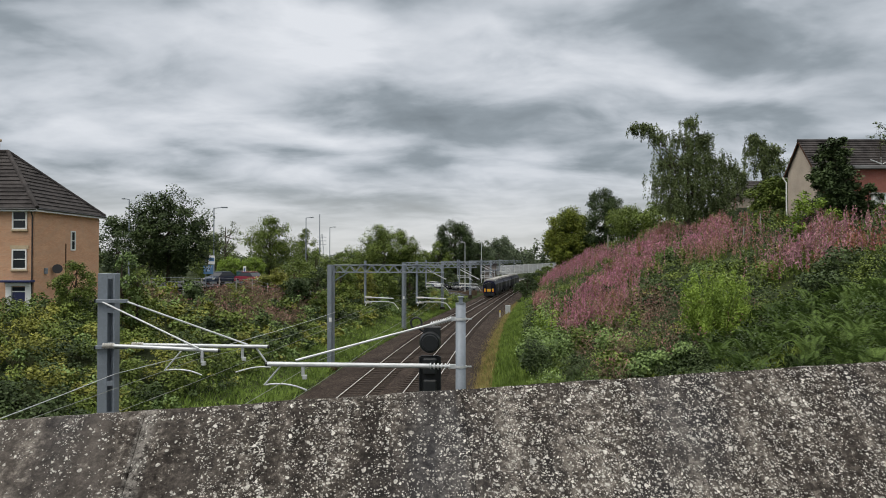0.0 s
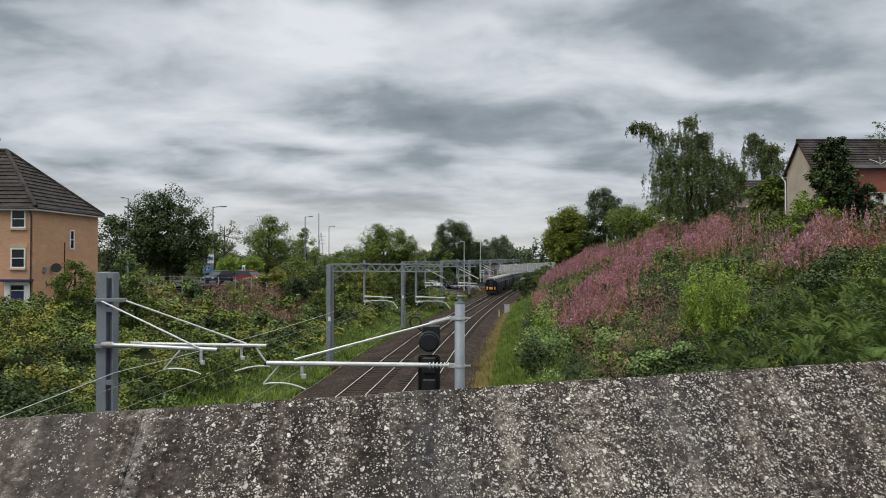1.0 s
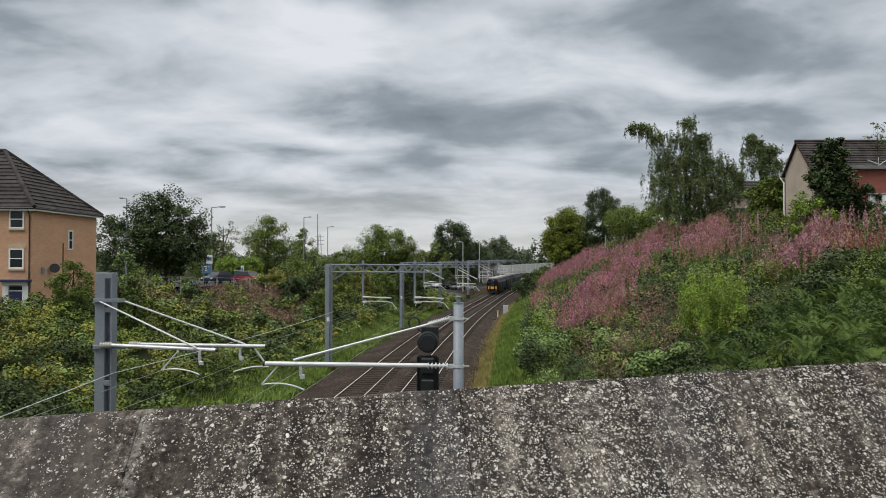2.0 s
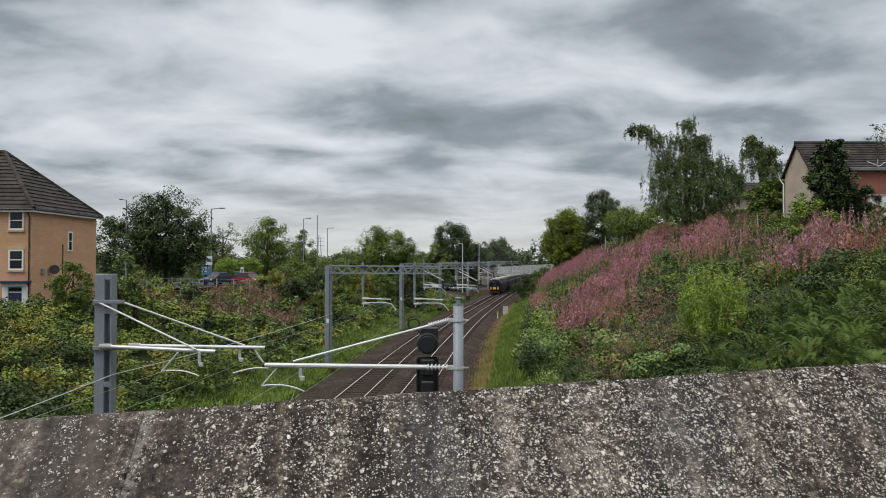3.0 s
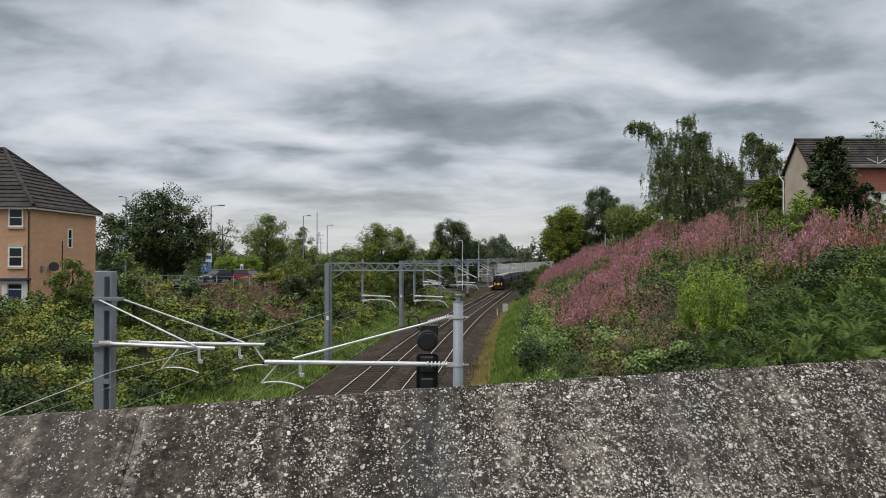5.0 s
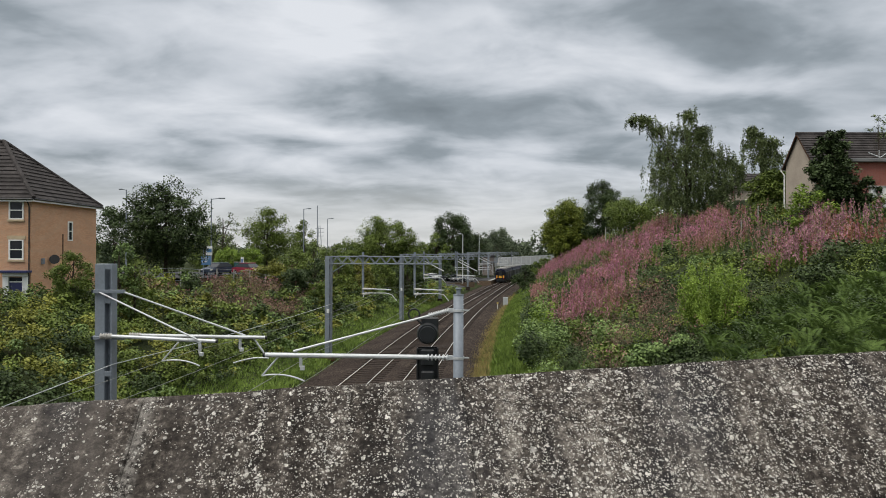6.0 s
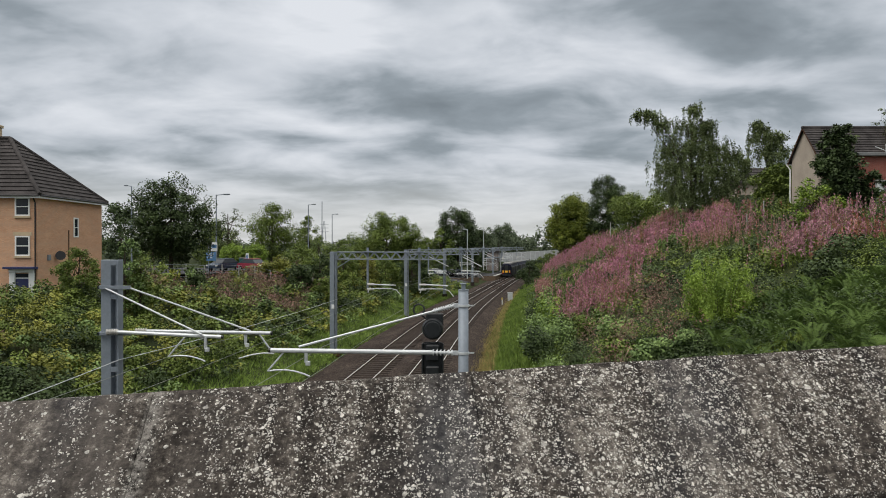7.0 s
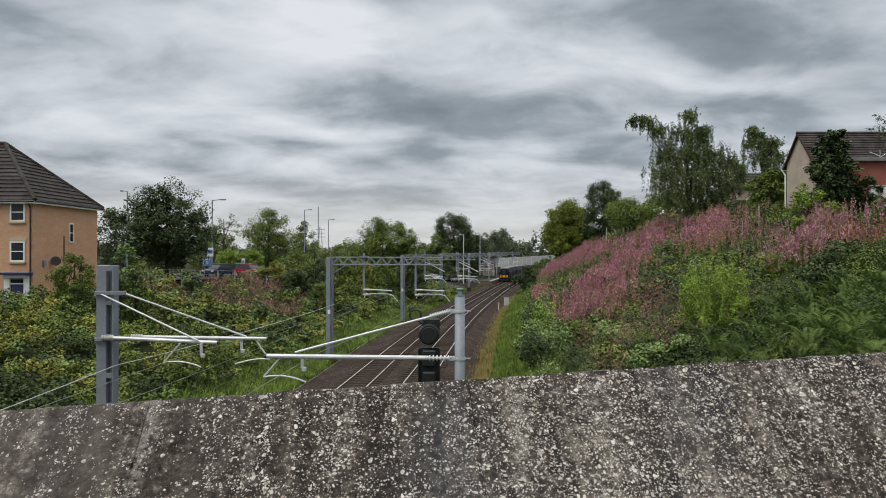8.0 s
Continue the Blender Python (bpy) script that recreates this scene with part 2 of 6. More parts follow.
WHITE = plain("white_paint", (0.78, 0.78, 0.76), 0.4, 0, 0.06, 3)
GLASS_DARK, _w, _b = material("window_glass", 0.08, 0.0, 0.25)
_b.inputs["Base Color"].default_value = (0.02, 0.024, 0.03, 1)


def build_ground():
    offs = [-2600, -1200, -600, -320, -200, -140, -110, -85, -70, -60, -52]
    offs += [-46 + i * 1.5 for i in range(26)] + [-6.6, -6.2, -5.9, -5.6, -5.3, -5.0, -3, 0, 3, 5.0, 5.3, 5.6, 5.9, 6.4] + [7.5 + i * 1.5 for i in range(22)]
    offs += [42, 46, 52, 60, 75, 95, 130, 190, 300, 600, 1200, 2600]
    ys = [-900, -400, -200, -120, -80, -60] + [-48 + i * 1.6 for i in range(140)] + [180, 186, 195, 205, 220, 240, 265, 300, 350, 420, 520, 700, 1000, 1600, 3200]
    bm = B()
    grid = [[bm.verts.new((mid(y) + o, y, land(mid(y) + o, y))) for o in offs] for y in ys]
    for r0, r1 in zip(grid, grid[1:]):
        for a, b, c, d in zip(r0, r0[1:], r1[1:], r1):
            bm.faces.new((a, b, c, d))
    ob = mesh_object("ground", bm, GROUND, smooth=True)
    tagged(ob, "grassy cutting banks and level land beside the railway", "ground", kind="structure")
    # ballast bed: one raised strip under both tracks
    bm = B()
    sec = [(-5.9, -0.75), (-5.2, -0.40), (-4.4, -0.34), (-3.2, -0.085), (0.0, -0.10), (3.2, -0.085), (4.0, -0.36), (4.6, -0.45), (5.1, -0.75)]
    rows = []
    for i in range(180):
        y = -50 + i * 2.0
        rows.append([bm.verts.new(P(o + 0.12 * noise.noise(Vector((o, y * 0.3, 1))), y, z + 0.02 * noise.noise(Vector((o * 2, y, 0))))) for o, z in sec])
    for r0, r1 in zip(rows, rows[1:]):
        for a, b, c, d in zip(r0, r0[1:], r1[1:], r1):
            bm.faces.new((a, b, c, d))
    ob = mesh_object("ballast_bed", bm, BALLAST, smooth=True)
    tagged(ob, "brown rusty stone ballast under two railway tracks", "ballast", kind="structure")


def build_track(centre, label):
    tr = thing("railway_track", pose(0, 0, 0), label, "railway track", "running lines")
    for side in (-0.7525, 0.7525):
        for nm, w0, w1, z0, z1, mat in (("rail_web", -0.05, 0.05, -0.17, -0.012, RAIL_SIDE), ("rail_head", -0.034, 0.034, -0.02, 0.0, RAIL_TOP)):
            bm = B()
            rows = []
            for i in range(170):
                y = -50 + i * 2.0
                h = heading(y)
                rows.append([bm.verts.new(P(centre + side, y, 0) + Vector((a, -a * h, z))) for a, z in ((w0, z0), (w0 * 0.8, z1), (w1 * 0.8, z1), (w1, z0))])
            for r0, r1 in zip(rows, rows[1:]):
                for j in range(3):
                    bm.faces.new((r0[j], r0[j + 1], r1[j + 1], r1[j]))
            part(nm, bm, mat, tr, "worn bright running surface" if nm == "rail_head" else "rust-brown rail side")
    bm = B()
    box(bm, -1.25, 1.25, -0.13, 0.13, -0.20, -0.045, 0.02)
    for s in (-0.7525, 0.7525):
        box(bm, s - 0.12, s + 0.12, -0.08, 0.08, -0.05, -0.025)
    me = bpy.data.meshes.new("sleeper")
    bm.to_mesh(me)
    bm.free()
    me.materials.append(SLEEPER)
    far = []
    for i in range(420):
        y = -30 + i * 0.69
        m = Matrix.Translation(P(centre, y)) @ pose(0, 0, -0.01 * random.random(), 0, 0, -math.degrees(math.atan(heading(y))) + random.uniform(-0.5, 0.5))
        if 30 < y < 128:
            s = new("sleeper", me)
            s.parent = tr
            s.matrix_basis = m
        else:
            far.append(m)
    bm = B()
    for m in far:
        box(bm, -1.25, 1.25, -0.13, 0.13, -0.20, -0.045, 0, m)
    ob = part("far_sleepers", bm, SLEEPER, tr)
    ob["kind"] = "stuff"
    return tr


build_ground()
build_track(-1.7025, "near-side railway track with rusty rails and concrete sleepers on ballast")
build_track(1.7025, "second railway track with bright worn rails beside a grass verge")


# ---- the road bridge from which one looks ----
def concrete_lichen():
    """Dark brown-grey weathered concrete: streaks that run down the slope, coarse grain, white lichen discs of several sizes."""
    m, w, b = material("lichened_concrete", 0.95, 0, 0.1)
    v = w.n("TexCoord").outputs["Object"]
    warp = w.n("TexNoise", ins={"Scale": 55.0, "Detail": 4.0})
    w.link(v, warp.inputs["Vector"])
    off = w.n("VectorMath", operation="SCALE", ins={0: warp.outputs["Color"], 3: 0.013}).outputs[0]
    vw = w.n("VectorMath", operation="ADD", ins={0: v, 1: off}).outputs[0]
    streak = w.noise(w.scaled(vw, 13, 1.5, 1.5), 1.0, 6, 0.62, 0.3)
    blot = w.noise(vw, 9.0, 6, 0.7)
    grain = w.noise(v, 120.0, 5, 0.75)
    pits = w.noise(v, 330.0, 3, 0.7)
    mott = w.noise(vw, 70.0, 5, 0.8)
    f = w.math("ADD", w.math("ADD", w.math("MULTIPLY", streak, 0.34), w.math("MULTIPLY", mott, 0.50)), w.math("ADD", w.math("MULTIPLY", blot, 0.12), w.math("MULTIPLY", grain, 0.10)))
    f = w.math("SUBTRACT", f, 0.045)
    col = w.ramp(f, [(0.41, (0.020, 0.017, 0.015)), (0.465, (0.046, 0.039, 0.034)), (0.51, (0.086, 0.074, 0.064)), (0.555, (0.190, 0.168, 0.146)), (0.62, (0.40, 0.365, 0.32))])
    # a slate-blue cast in broad dark patches
    cool = w.ramp(w.noise(w.scaled(v, 2.2, 1, 1), 1.6, 2), [(0.52, grey(0)), (0.68, grey(1))])
    col = w.mix(w.math("MULTIPLY", cool, 0.5), col, w.mix(0.85, col, (0.050, 0.053, 0.062)))
    # the sheltered end carries less lichen and a thin pale film
    along = w.n("SeparateXYZ", ins={0: v}).outputs[0]
    sheltered = w.n("MapRange", ins={0: along, 1: -0.62, 2: -0.30, 3: 1.0, 4: 0.0}, interpolation_type="SMOOTHSTEP").outputs[0]
    film = w.ramp(w.noise(w.scaled(v, 3.0, 1.4, 1.4), 2.0, 4), [(0.42, grey(0)), (0.62, grey(1))])
    col = w.mix(w.math("MULTIPLY", w.math("MULTIPLY", film, sheltered), 0.45), col, w.mix(mott, (0.10, 0.088, 0.08), (0.34, 0.30, 0.27)))
    # a rubbed pale seam beside the first joint
    seam = w.math("MULTIPLY", w.n("MapRange", ins={0: along, 1: -0.556, 2: -0.545, 3: 0.0, 4: 1.0}, interpolation_type="SMOOTHSTEP").outputs[0], w.n("MapRange", ins={0: along, 1: -0.535, 2: -0.515, 3: 1.0, 4: 0.0}, interpolation_type="SMOOTHSTEP").outputs[0])
    col = w.mix(w.math("MULTIPLY", w.math("MULTIPLY", seam, w.ramp(mott, [(0.40, grey(0)), (0.56, grey(1))])), 0.75), col, (0.30, 0.28, 0.255))
    # a slate-grey run beside the middle joint
    run = w.math("MULTIPLY", w.n("MapRange", ins={0: along, 1: -0.10, 2: -0.03, 3: 0.0, 4: 1.0}, interpolation_type="SMOOTHSTEP").outputs[0], w.n("MapRange", ins={0: along, 1: 0.015, 2: 0.03, 3: 1.0, 4: 0.0}, interpolation_type="SMOOTHSTEP").outputs[0])
    col = w.mix(w.math("MULTIPLY", w.math("MULTIPLY", run, w.ramp(mott, [(0.35, grey(0)), (0.65, grey(1))])), 0.45), col, w.mix(grain, (0.030, 0.034, 0.042), (0.13, 0.14, 0.155)))
    sheltered = w.math("ADD", sheltered, w.math("MULTIPLY", run, 0.8))
    clump = w.math("ADD", w.math("MULTIPLY", w.noise(w.scaled(v, 11, 1.8, 1.8), 1.0, 4, 0.6, 0.2), 0.6), w.math("SUBTRACT", w.math("MULTIPLY", w.noise(v, 22, 2), 0.4), w.math("MULTIPLY", sheltered, 0.07)))
    total = None
    for scale, size, lo, hi in ((50.0, 0.27, 0.45, 0.66), (95.0, 0.34, 0.41, 0.60), (180.0, 0.43, 0.38, 0.56), (340.0, 0.49, 0.38, 0.54)):
        vor = w.n("TexVoronoi", feature="F1", ins={"Scale": scale, "Randomness": 1.0})
        w.link(vw, vor.inputs["Vector"])
        rnd = w.n("SeparateColor", ins={0: vor.outputs["Color"]})
        gate = w.n("MapRange", ins={0: clump, 1: lo, 2: hi, 3: 0.04, 4: 0.62}).outputs[0]
        here = w.math("LESS_THAN", rnd.outputs[0], gate)
        rad = w.math("MULTIPLY", w.math("ADD", rnd.outputs[1], 0.25), size)
        disc = w.n("MapRange", ins={0: w.math("SUBTRACT", rad, vor.outputs["Distance"]), 1: -0.02, 2: 0.06, 3: 0.0, 4: 1.0}).outputs[0]
        spot = w.math("MULTIPLY", w.math("MULTIPLY", disc, here), w.math("ADD", 0.45, w.math("MULTIPLY", rnd.outputs[2], 0.6)))
        total = spot if total is None else w.math("MAXIMUM", total, spot)
    total = w.math("MULTIPLY", total, w.math("SUBTRACT", w.math("ADD", w.math("MULTIPLY", grain, 1.5), w.math("MULTIPLY", mott, 1.6)), 0.50), clamp=True)
    lichen = w.ramp(w.noise(v, 60, 3), [(0.35, (0.50, 0.47, 0.42)), (0.65, (0.86, 0.83, 0.77))])
    col = w.mix(total, col, lichen)
    # rubbed pale scratches
    scr = w.ramp(w.noise(w.scaled(v, 2.0, 40, 40), 2.0, 3), [(0.70, grey(0)), (0.76, grey(1))])
    col = w.mix(w.math("MULTIPLY", scr, 0.35), col, (0.34, 0.31, 0.27))
    w.link(col, b.inputs["Base Color"])
    h = w.math("ADD", w.math("MULTIPLY", grain, 0.8), w.math("ADD", w.math("MULTIPLY", total, 0.35), w.math("MULTIPLY", pits, 0.35)))
    bump(w, b, h, 0.9, 0.008)
    return m


LICHEN = concrete_lichen()
WALL_TURN = math.degrees(math.atan(0.0875))
WALL_RISE = math.degrees(math.atan(0.0494))


def build_bridge():
    base = pose(0, 1.3, 7.6 - 0.251) @ pose(0, 0, 0, 0, 0, WALL_TURN) @ pose(0, 0, 0, 0, -WALL_RISE, 0)
    par = thing("parapet", base, "weathered concrete bridge parapet with sloping lichen-spotted coping", "parapet", kind="structure")
    # coping units: sloping face towards the road, arris at the top, short fall on the far side
    cuts = [-9.6, -8.1, -6.6, -5.1, -3.6, -2.1, -0.546, 0.035, 0.50, 1.55, 3.0, 4.5, 6.0, 7.5, 9.0]
    sec = [(-0.229, -0.25), (-0.229, -0.193), (-0.012, -0.008), (0.0, 0.0), (0.03, -0.006), (0.22, -0.16), (0.22, -0.25)]
    for a, b2 in zip(cuts, cuts[1:]):
        bm = B()
        n = max(2, int((b2 - a) / 0.03)) if -2.2 < a < 1.6 else 4
        rows = []
        steps = [a + 0.0006, a + 0.003] + [a + (b2 - a) * i / n for i in range(1, n)] + [b2 - 0.003, b2 - 0.0006]
        for x in steps:
            e = 0.002 if x in (steps[0], steps[-1]) else 0.0
            row = []
            for k, (p, q) in enumerate(sec):
                j = noise.noise(Vector((x * 9, k * 1.7, 2))) * 0.003 + noise.noise(Vector((x * 40, k, 7))) * 0.0018
                row.append(bm.verts.new((x, p, q + j * (1 if 0 < k < 5 else 0) - e)))
            rows.append(row)
        for r0, r1 in zip(rows, rows[1:]):
            for c, d, e, f in zip(r0, r0[1:], r1[1:], r1):
                bm.faces.new((c, f, e, d))
            bm.faces.new((r0[0], r0[-1], r1[-1], r1[0]))
        bm.faces.new(rows[0])
        bm.faces.new(rows[-1][::-1])
        bmesh.ops.recalc_face_normals(bm, faces=bm.faces)
        part("coping_stone", bm, LICHEN, par)
    bm = B()
    box(bm, -9.6, 9.0, -0.20, 0.18, -1.75, -0.255)
    part("parapet_wall", bm, LICHEN, par)
    # deck, road and the far parapet behind
    deck = thing("road_bridge", pose(0, 0, 0, 0, 0, WALL_TURN), "concrete road bridge deck with asphalt carriageway", "bridge", kind="structure")
    bm = B()
    box(bm, -40, 40, -9.0, 1.48, 5.0, 5.86)
    part("deck_slab", bm, CONCRETE, deck)
    bm = B()
    box(bm, -40, 40, -8.2, -0.9, 5.864, 5.95)
    part("carriageway", bm, ASPHALT, deck)
    bm = B()
    box(bm, -40, 40, -0.9, 1.1, 5.864, 6.05, 0.02)
    part("footway", bm, ASPHALT, deck)
    bm = B()
    box(bm, -40, 40, -9.0, -8.6, 5.86, 7.2)
    part("rear_parapet", bm, LICHEN, deck)
    for s in (-1, 1):
        bm = B()
        x = -6.5 + 9.0 * s
        box(bm, x - 0.5, x + 0.5, -9.0, 1.2, -1.0, 5.0)
        part("abutment", bm, CONCRETE, deck)


build_bridge()


# ---- overhead line ----
def insulator(bm, a, b, r=0.07, n=5):
    a, b = Vector(a), Vector(b)
    tube(bm, a, b, r * 0.45)
    for i in range(n):
        p = a + (b - a) * (i + 0.5) / n
        q = (b - a).normalized() * 0.018
        tube(bm, p - q, p + q, r, r * 0.75, 12)


def registration(parent, x, z, y=0.0, flip=1):
    """Drop bracket, registration tube and curved steady arm below a cantilever tube; the wire hangs at the arm's end."""
    bm = B()
    pipe(bm, [(x, y, z), (x - 0.46 * flip, y, z - 0.54)], 0.022, 8)
    part("registration_arm", bm, PALE_STEEL, parent)
    bm = B()
    pts = []
    for i in range(9):
        t = i / 8
        pts.append((x - 0.46 * flip + 1.05 * t * flip, y, z - 0.54 + 0.075 * math.sin(t * 2.2) - 0.19 * t * t))
    pipe(bm, pts, 0.020, 8)
    part("steady_arm", bm, PALE_STEEL, parent)


def bracket(parent, x, z, y=0.0):
    bm = B()
    box(bm, x - 0.035, x + 0.035, y - 0.03, y + 0.03, z - 0.32, z)
    box(bm, x - 0.01, x + 0.10, y - 0.04, y + 0.04, z - 0.40, z - 0.29, 0.01)
    part("dropper_bracket", bm, PALE_STEEL, parent)


def mast_left():
    m = thing("overhead_line_mast", pose(-9.79, 20, 0), "grey steel channel mast carrying two cantilever arms over the track", "railway mast")
    m_top, m_bot = 7.17, -0.2
    for x0, x1 in ((-0.25, 0.04), (0.20, 0.255)):
        bm = B()
        box(bm, x0, x1, -0.16, 0.16, m_bot, m_top, 0.012)
        part("channel", bm, STEEL, m)
    bm = B()
    box(bm, 0.04, 0.20, 0.06, 0.10, m_bot, m_top)
    part("web_plate", bm, STEEL, m)
    for z in (m_top - 0.16, m_top - 1.15, 5.02, 3.9, 3.0, 2.0, 1.0):
        bm = B()
        box(bm, 0.035, 0.205, -0.157, -0.12, z, z + 0.15, 0.004)
        part("batten_plate", bm, STEEL, m)
    for z in (6.32, 4.98):
        bm = B()
        box(bm, -0.30, 0.66, -0.27, -0.20, z, z + 0.10, 0.006)
        box(bm, -0.30, -0.24, -0.27, 0.2, z, z + 0.10, 0.006)
        part("cross_bracket", bm, STEEL, m)
    for tip, x0, y in ((3.46, -0.02, -0.75), (4.57, 0.62, 0.35)):
        z = 5.09 if y < 0 else 5.06
        bm = B()
        tube(bm, (x0 + 0.30, y * 0.4, z), (tip, y, z - 0.08), 0.052)
        part("cantilever_tube", bm, PALE_STEEL, m)
        bm = B()
        tube(bm, (tip, y, z - 0.08), (tip + 0.05, y, z - 0.08), 0.056)
        part("end_cap", bm, BLACK, m)
        bm = B()
        insulator(bm, (x0, y * 0.4, z), (x0 + 0.36, y * 0.4, z), 0.085)
        part("insulator", bm, PORCELAIN, m)
        bm = B()
        tube(bm, (x0 if y > 0 else -0.1, -0.24, 6.36), (tip - (0.6 if y > 0 else 0.55), y, z - 0.02), 0.026)
        part("tie_rod", bm, PALE_STEEL, m)
        if y < 0:
            bracket(m, tip - 0.45, z - 0.1, y)
            registration(m, tip - 1.05, z - 0.1, y)
        else:
            bracket(m, tip - 0.75, z - 0.1, y)
            bm = B()
            pipe(bm, [(tip - 0.35, y, z - 0.1), (tip + 0.05, y, z - 0.66)], 0.026)
            part("registration_arm", bm, PALE_STEEL, m)
            bm = B()
            pipe(bm, [(tip - 0.95 + 1.05 * t, y, z - 0.84 + 0.16 * math.sin(t * 2.0)) for t in [i / 7 for i in range(8)]], 0.020)
            part("steady_arm", bm, PALE_STEEL, m)
    return m


def mast_right():
    m = thing("overhead_line_mast", pose(0.44, 17.0, 0), "round grey steel mast with a long insulated cantilever arm", "railway mast")
    bm = B()
    tube(bm, (0, 0, -0.2), (0, 0, 6.47), 0.135, 0.125, 20)
    part("post", bm, STEEL, m, "", True)
    bm = B()
    tube(bm, (0, 0, 6.47), (0, 0, 6.50), 0.13, 0.13, 20)
    box(bm, -0.05, 0.05, -0.05, 0.05, 6.50, 6.62, 0.01)
    box(bm, -0.075, 0.075, -0.075, 0.075, 6.62, 6.66, 0.01)
    part("cap", bm, STEEL, m)
    for z in (6.10, 4.92):
        bm = B()
        tube(bm, (0, 0, z - 0.03), (0, 0, z + 0.03), 0.145, 0.145, 20)
        box(bm, -0.26, -0.12, -0.04, 0.04, z - 0.05, z + 0.05)
        box(bm, 0.1, 0.27, -0.02, 0.02, z - 0.015, z + 0.015)
        part("collar", bm, PALE_STEEL, m)
    bm = B()
    insulator(bm, (-0.24, 0, 4.92), (-0.80, 0, 4.93), 0.085, 6)
    part("insulator", bm, PALE_STEEL, m)
    bm = B()
    tube(bm, (-0.78, 0, 4.93), (-4.80, 0, 4.98), 0.058)
    part("cantilever_tube", bm, PALE_STEEL, m)
    bm = B()
    tube(bm, (-4.80, 0, 4.98), (-4.85, 0, 4.98), 0.062)
    part("end_cap", bm, BLACK, m)
    bm = B()
    insulator(bm, (-0.22, 0, 6.10), (-0.75, 0, 5.96), 0.07, 9)
    part("insulator", bm, PALE_STEEL, m)
    bm = B()
    tube(bm, (-0.70, 0, 5.97), (-4.1, 0, 5.07), 0.028)
    part("tie_rod", bm, PALE_STEEL, m)
    bracket(m, -3.92, 5.0)
    registration(m, -4.42, 5.0)
    return m


def lattice_boom(bm, x0, x1, z0, z1, half, n):
    for y in (-half, half):
        for z in (z0, z1):
            tube(bm, (x0, y, z), (x1, y, z), 0.04, 0.04, 6)
        for i in range(n):
            a = x0 + (x1 - x0) * i / n
            c = x0 + (x1 - x0) * (i + 1) / n
            mm = (a + c) / 2
            tube(bm, (a, y, z0), (mm, y, z1), 0.026, 0.026, 5)
            tube(bm, (mm, y, z1), (c, y, z0), 0.026, 0.026, 5)
    for i in range(n + 1):
        a = x0 + (x1 - x0) * i / n
        tube(bm, (a, -half, z1), (a, half, z1), 0.024, 0.024, 5)


def two_track_cantilever(y, x):
    """One lattice mast with a lattice boom over both tracks, with two drop tubes that hold the wires."""
    m = thing("lattice_gantry", pose(x, y, 0, 0, 0, -math.degrees(heading(y))), "grey steel lattice gantry reaching over both railway tracks", "railway gantry", "overhead line gantries")
    for sx0, sx1 in ((-0.23, 0.09), (0.19, 0.23)):
        bm = B()
        box(bm, sx0, sx1, -0.2, 0.2, -1.3, 7.15, 0.01)
        part("mast_channel", bm, STEEL, m)
    bm = B()
    for i in range(13):
        z = 0.1 + i * 0.54
        tube(bm, (0.08, -0.19, z), (0.20, -0.19, z + 0.27), 0.02, 0.025, 5)
        tube(bm, (0.20, -0.19, z + 0.27), (0.08, -0.19, z + 0.54), 0.02, 0.02, 5)
    part("lacing", bm, STEEL, m)
    bm = B()
    box(bm, -0.38, 0.38, -0.38, 0.38, -1.5, -0.40, 0.03)
    part("footing", bm, SLEEPER, m)
    bm = B()
    lattice_boom(bm, 0.2, 8.3, 6.60, 7.12, 0.2, 10)
    part("boom", bm, STEEL, m)
    bm = B()
    tube(bm, (0.22, 0, 5.95), (1.3, 0, 6.6), 0.04, 0.04, 6)
    part("knee_brace", bm, STEEL, m)
    bm = B()
    box(bm, -0.1, 0.1, -0.206, -0.202, 3.0, 3.3)
    part("tag_plate", bm, WHITE, m, "small white plate")
    for dx in (2.55, 6.35):
        bm = B()
        tube(bm, (dx, 0, 4.35), (dx, 0, 7.45), 0.085, 0.085, 10)
        part("drop_tube", bm, STEEL, m)
        bm = B()
        box(bm, dx - 0.3, dx + 0.3, -0.26, 0.26, 7.12, 7.20)
        part("clamp", bm, STEEL, m)
        bm = B()
        for z in (4.42, 4.78):
            tube(bm, (dx, -0.12, z), (dx + 0.5, -0.12, z), 0.07, 0.07, 8)
        part("insulator", bm, PORCELAIN, m)
        bm = B()
        tube(bm, (dx + 0.5, -0.12, 4.78), (dx + 2.1, -0.12, 4.72), 0.04, 0.04, 8)
        pipe(bm, [(dx + 0.5, -0.12, 4.42), (dx + 0.25, -0.4, 4.55), (dx + 0.1, -0.4, 4.2)], 0.035, 6)
        tube(bm, (dx + 0.4, -0.12, 4.48), (dx + 1.75, -0.12, 4.48), 0.03, 0.03, 6)
        part("cantilever_tube", bm, PALE_STEEL, m)
        if y > 60:
            bm = B()
            tube(bm, (dx + 0.1, -0.12, 6.35), (dx + 2.3, -0.12, 5.25), 0.045, 0.045, 6)
            part("stay_tube", bm, PALE_STEEL, m)
        bm = B()
        pipe(bm, [(dx + 1.75, -0.12, 4.48), (dx + 2.15, -0.12, 4.38), (dx + 2.5, -0.12, 3.95)], 0.03, 6)
        part("steady_arm", bm, PALE_STEEL, m)
    return m


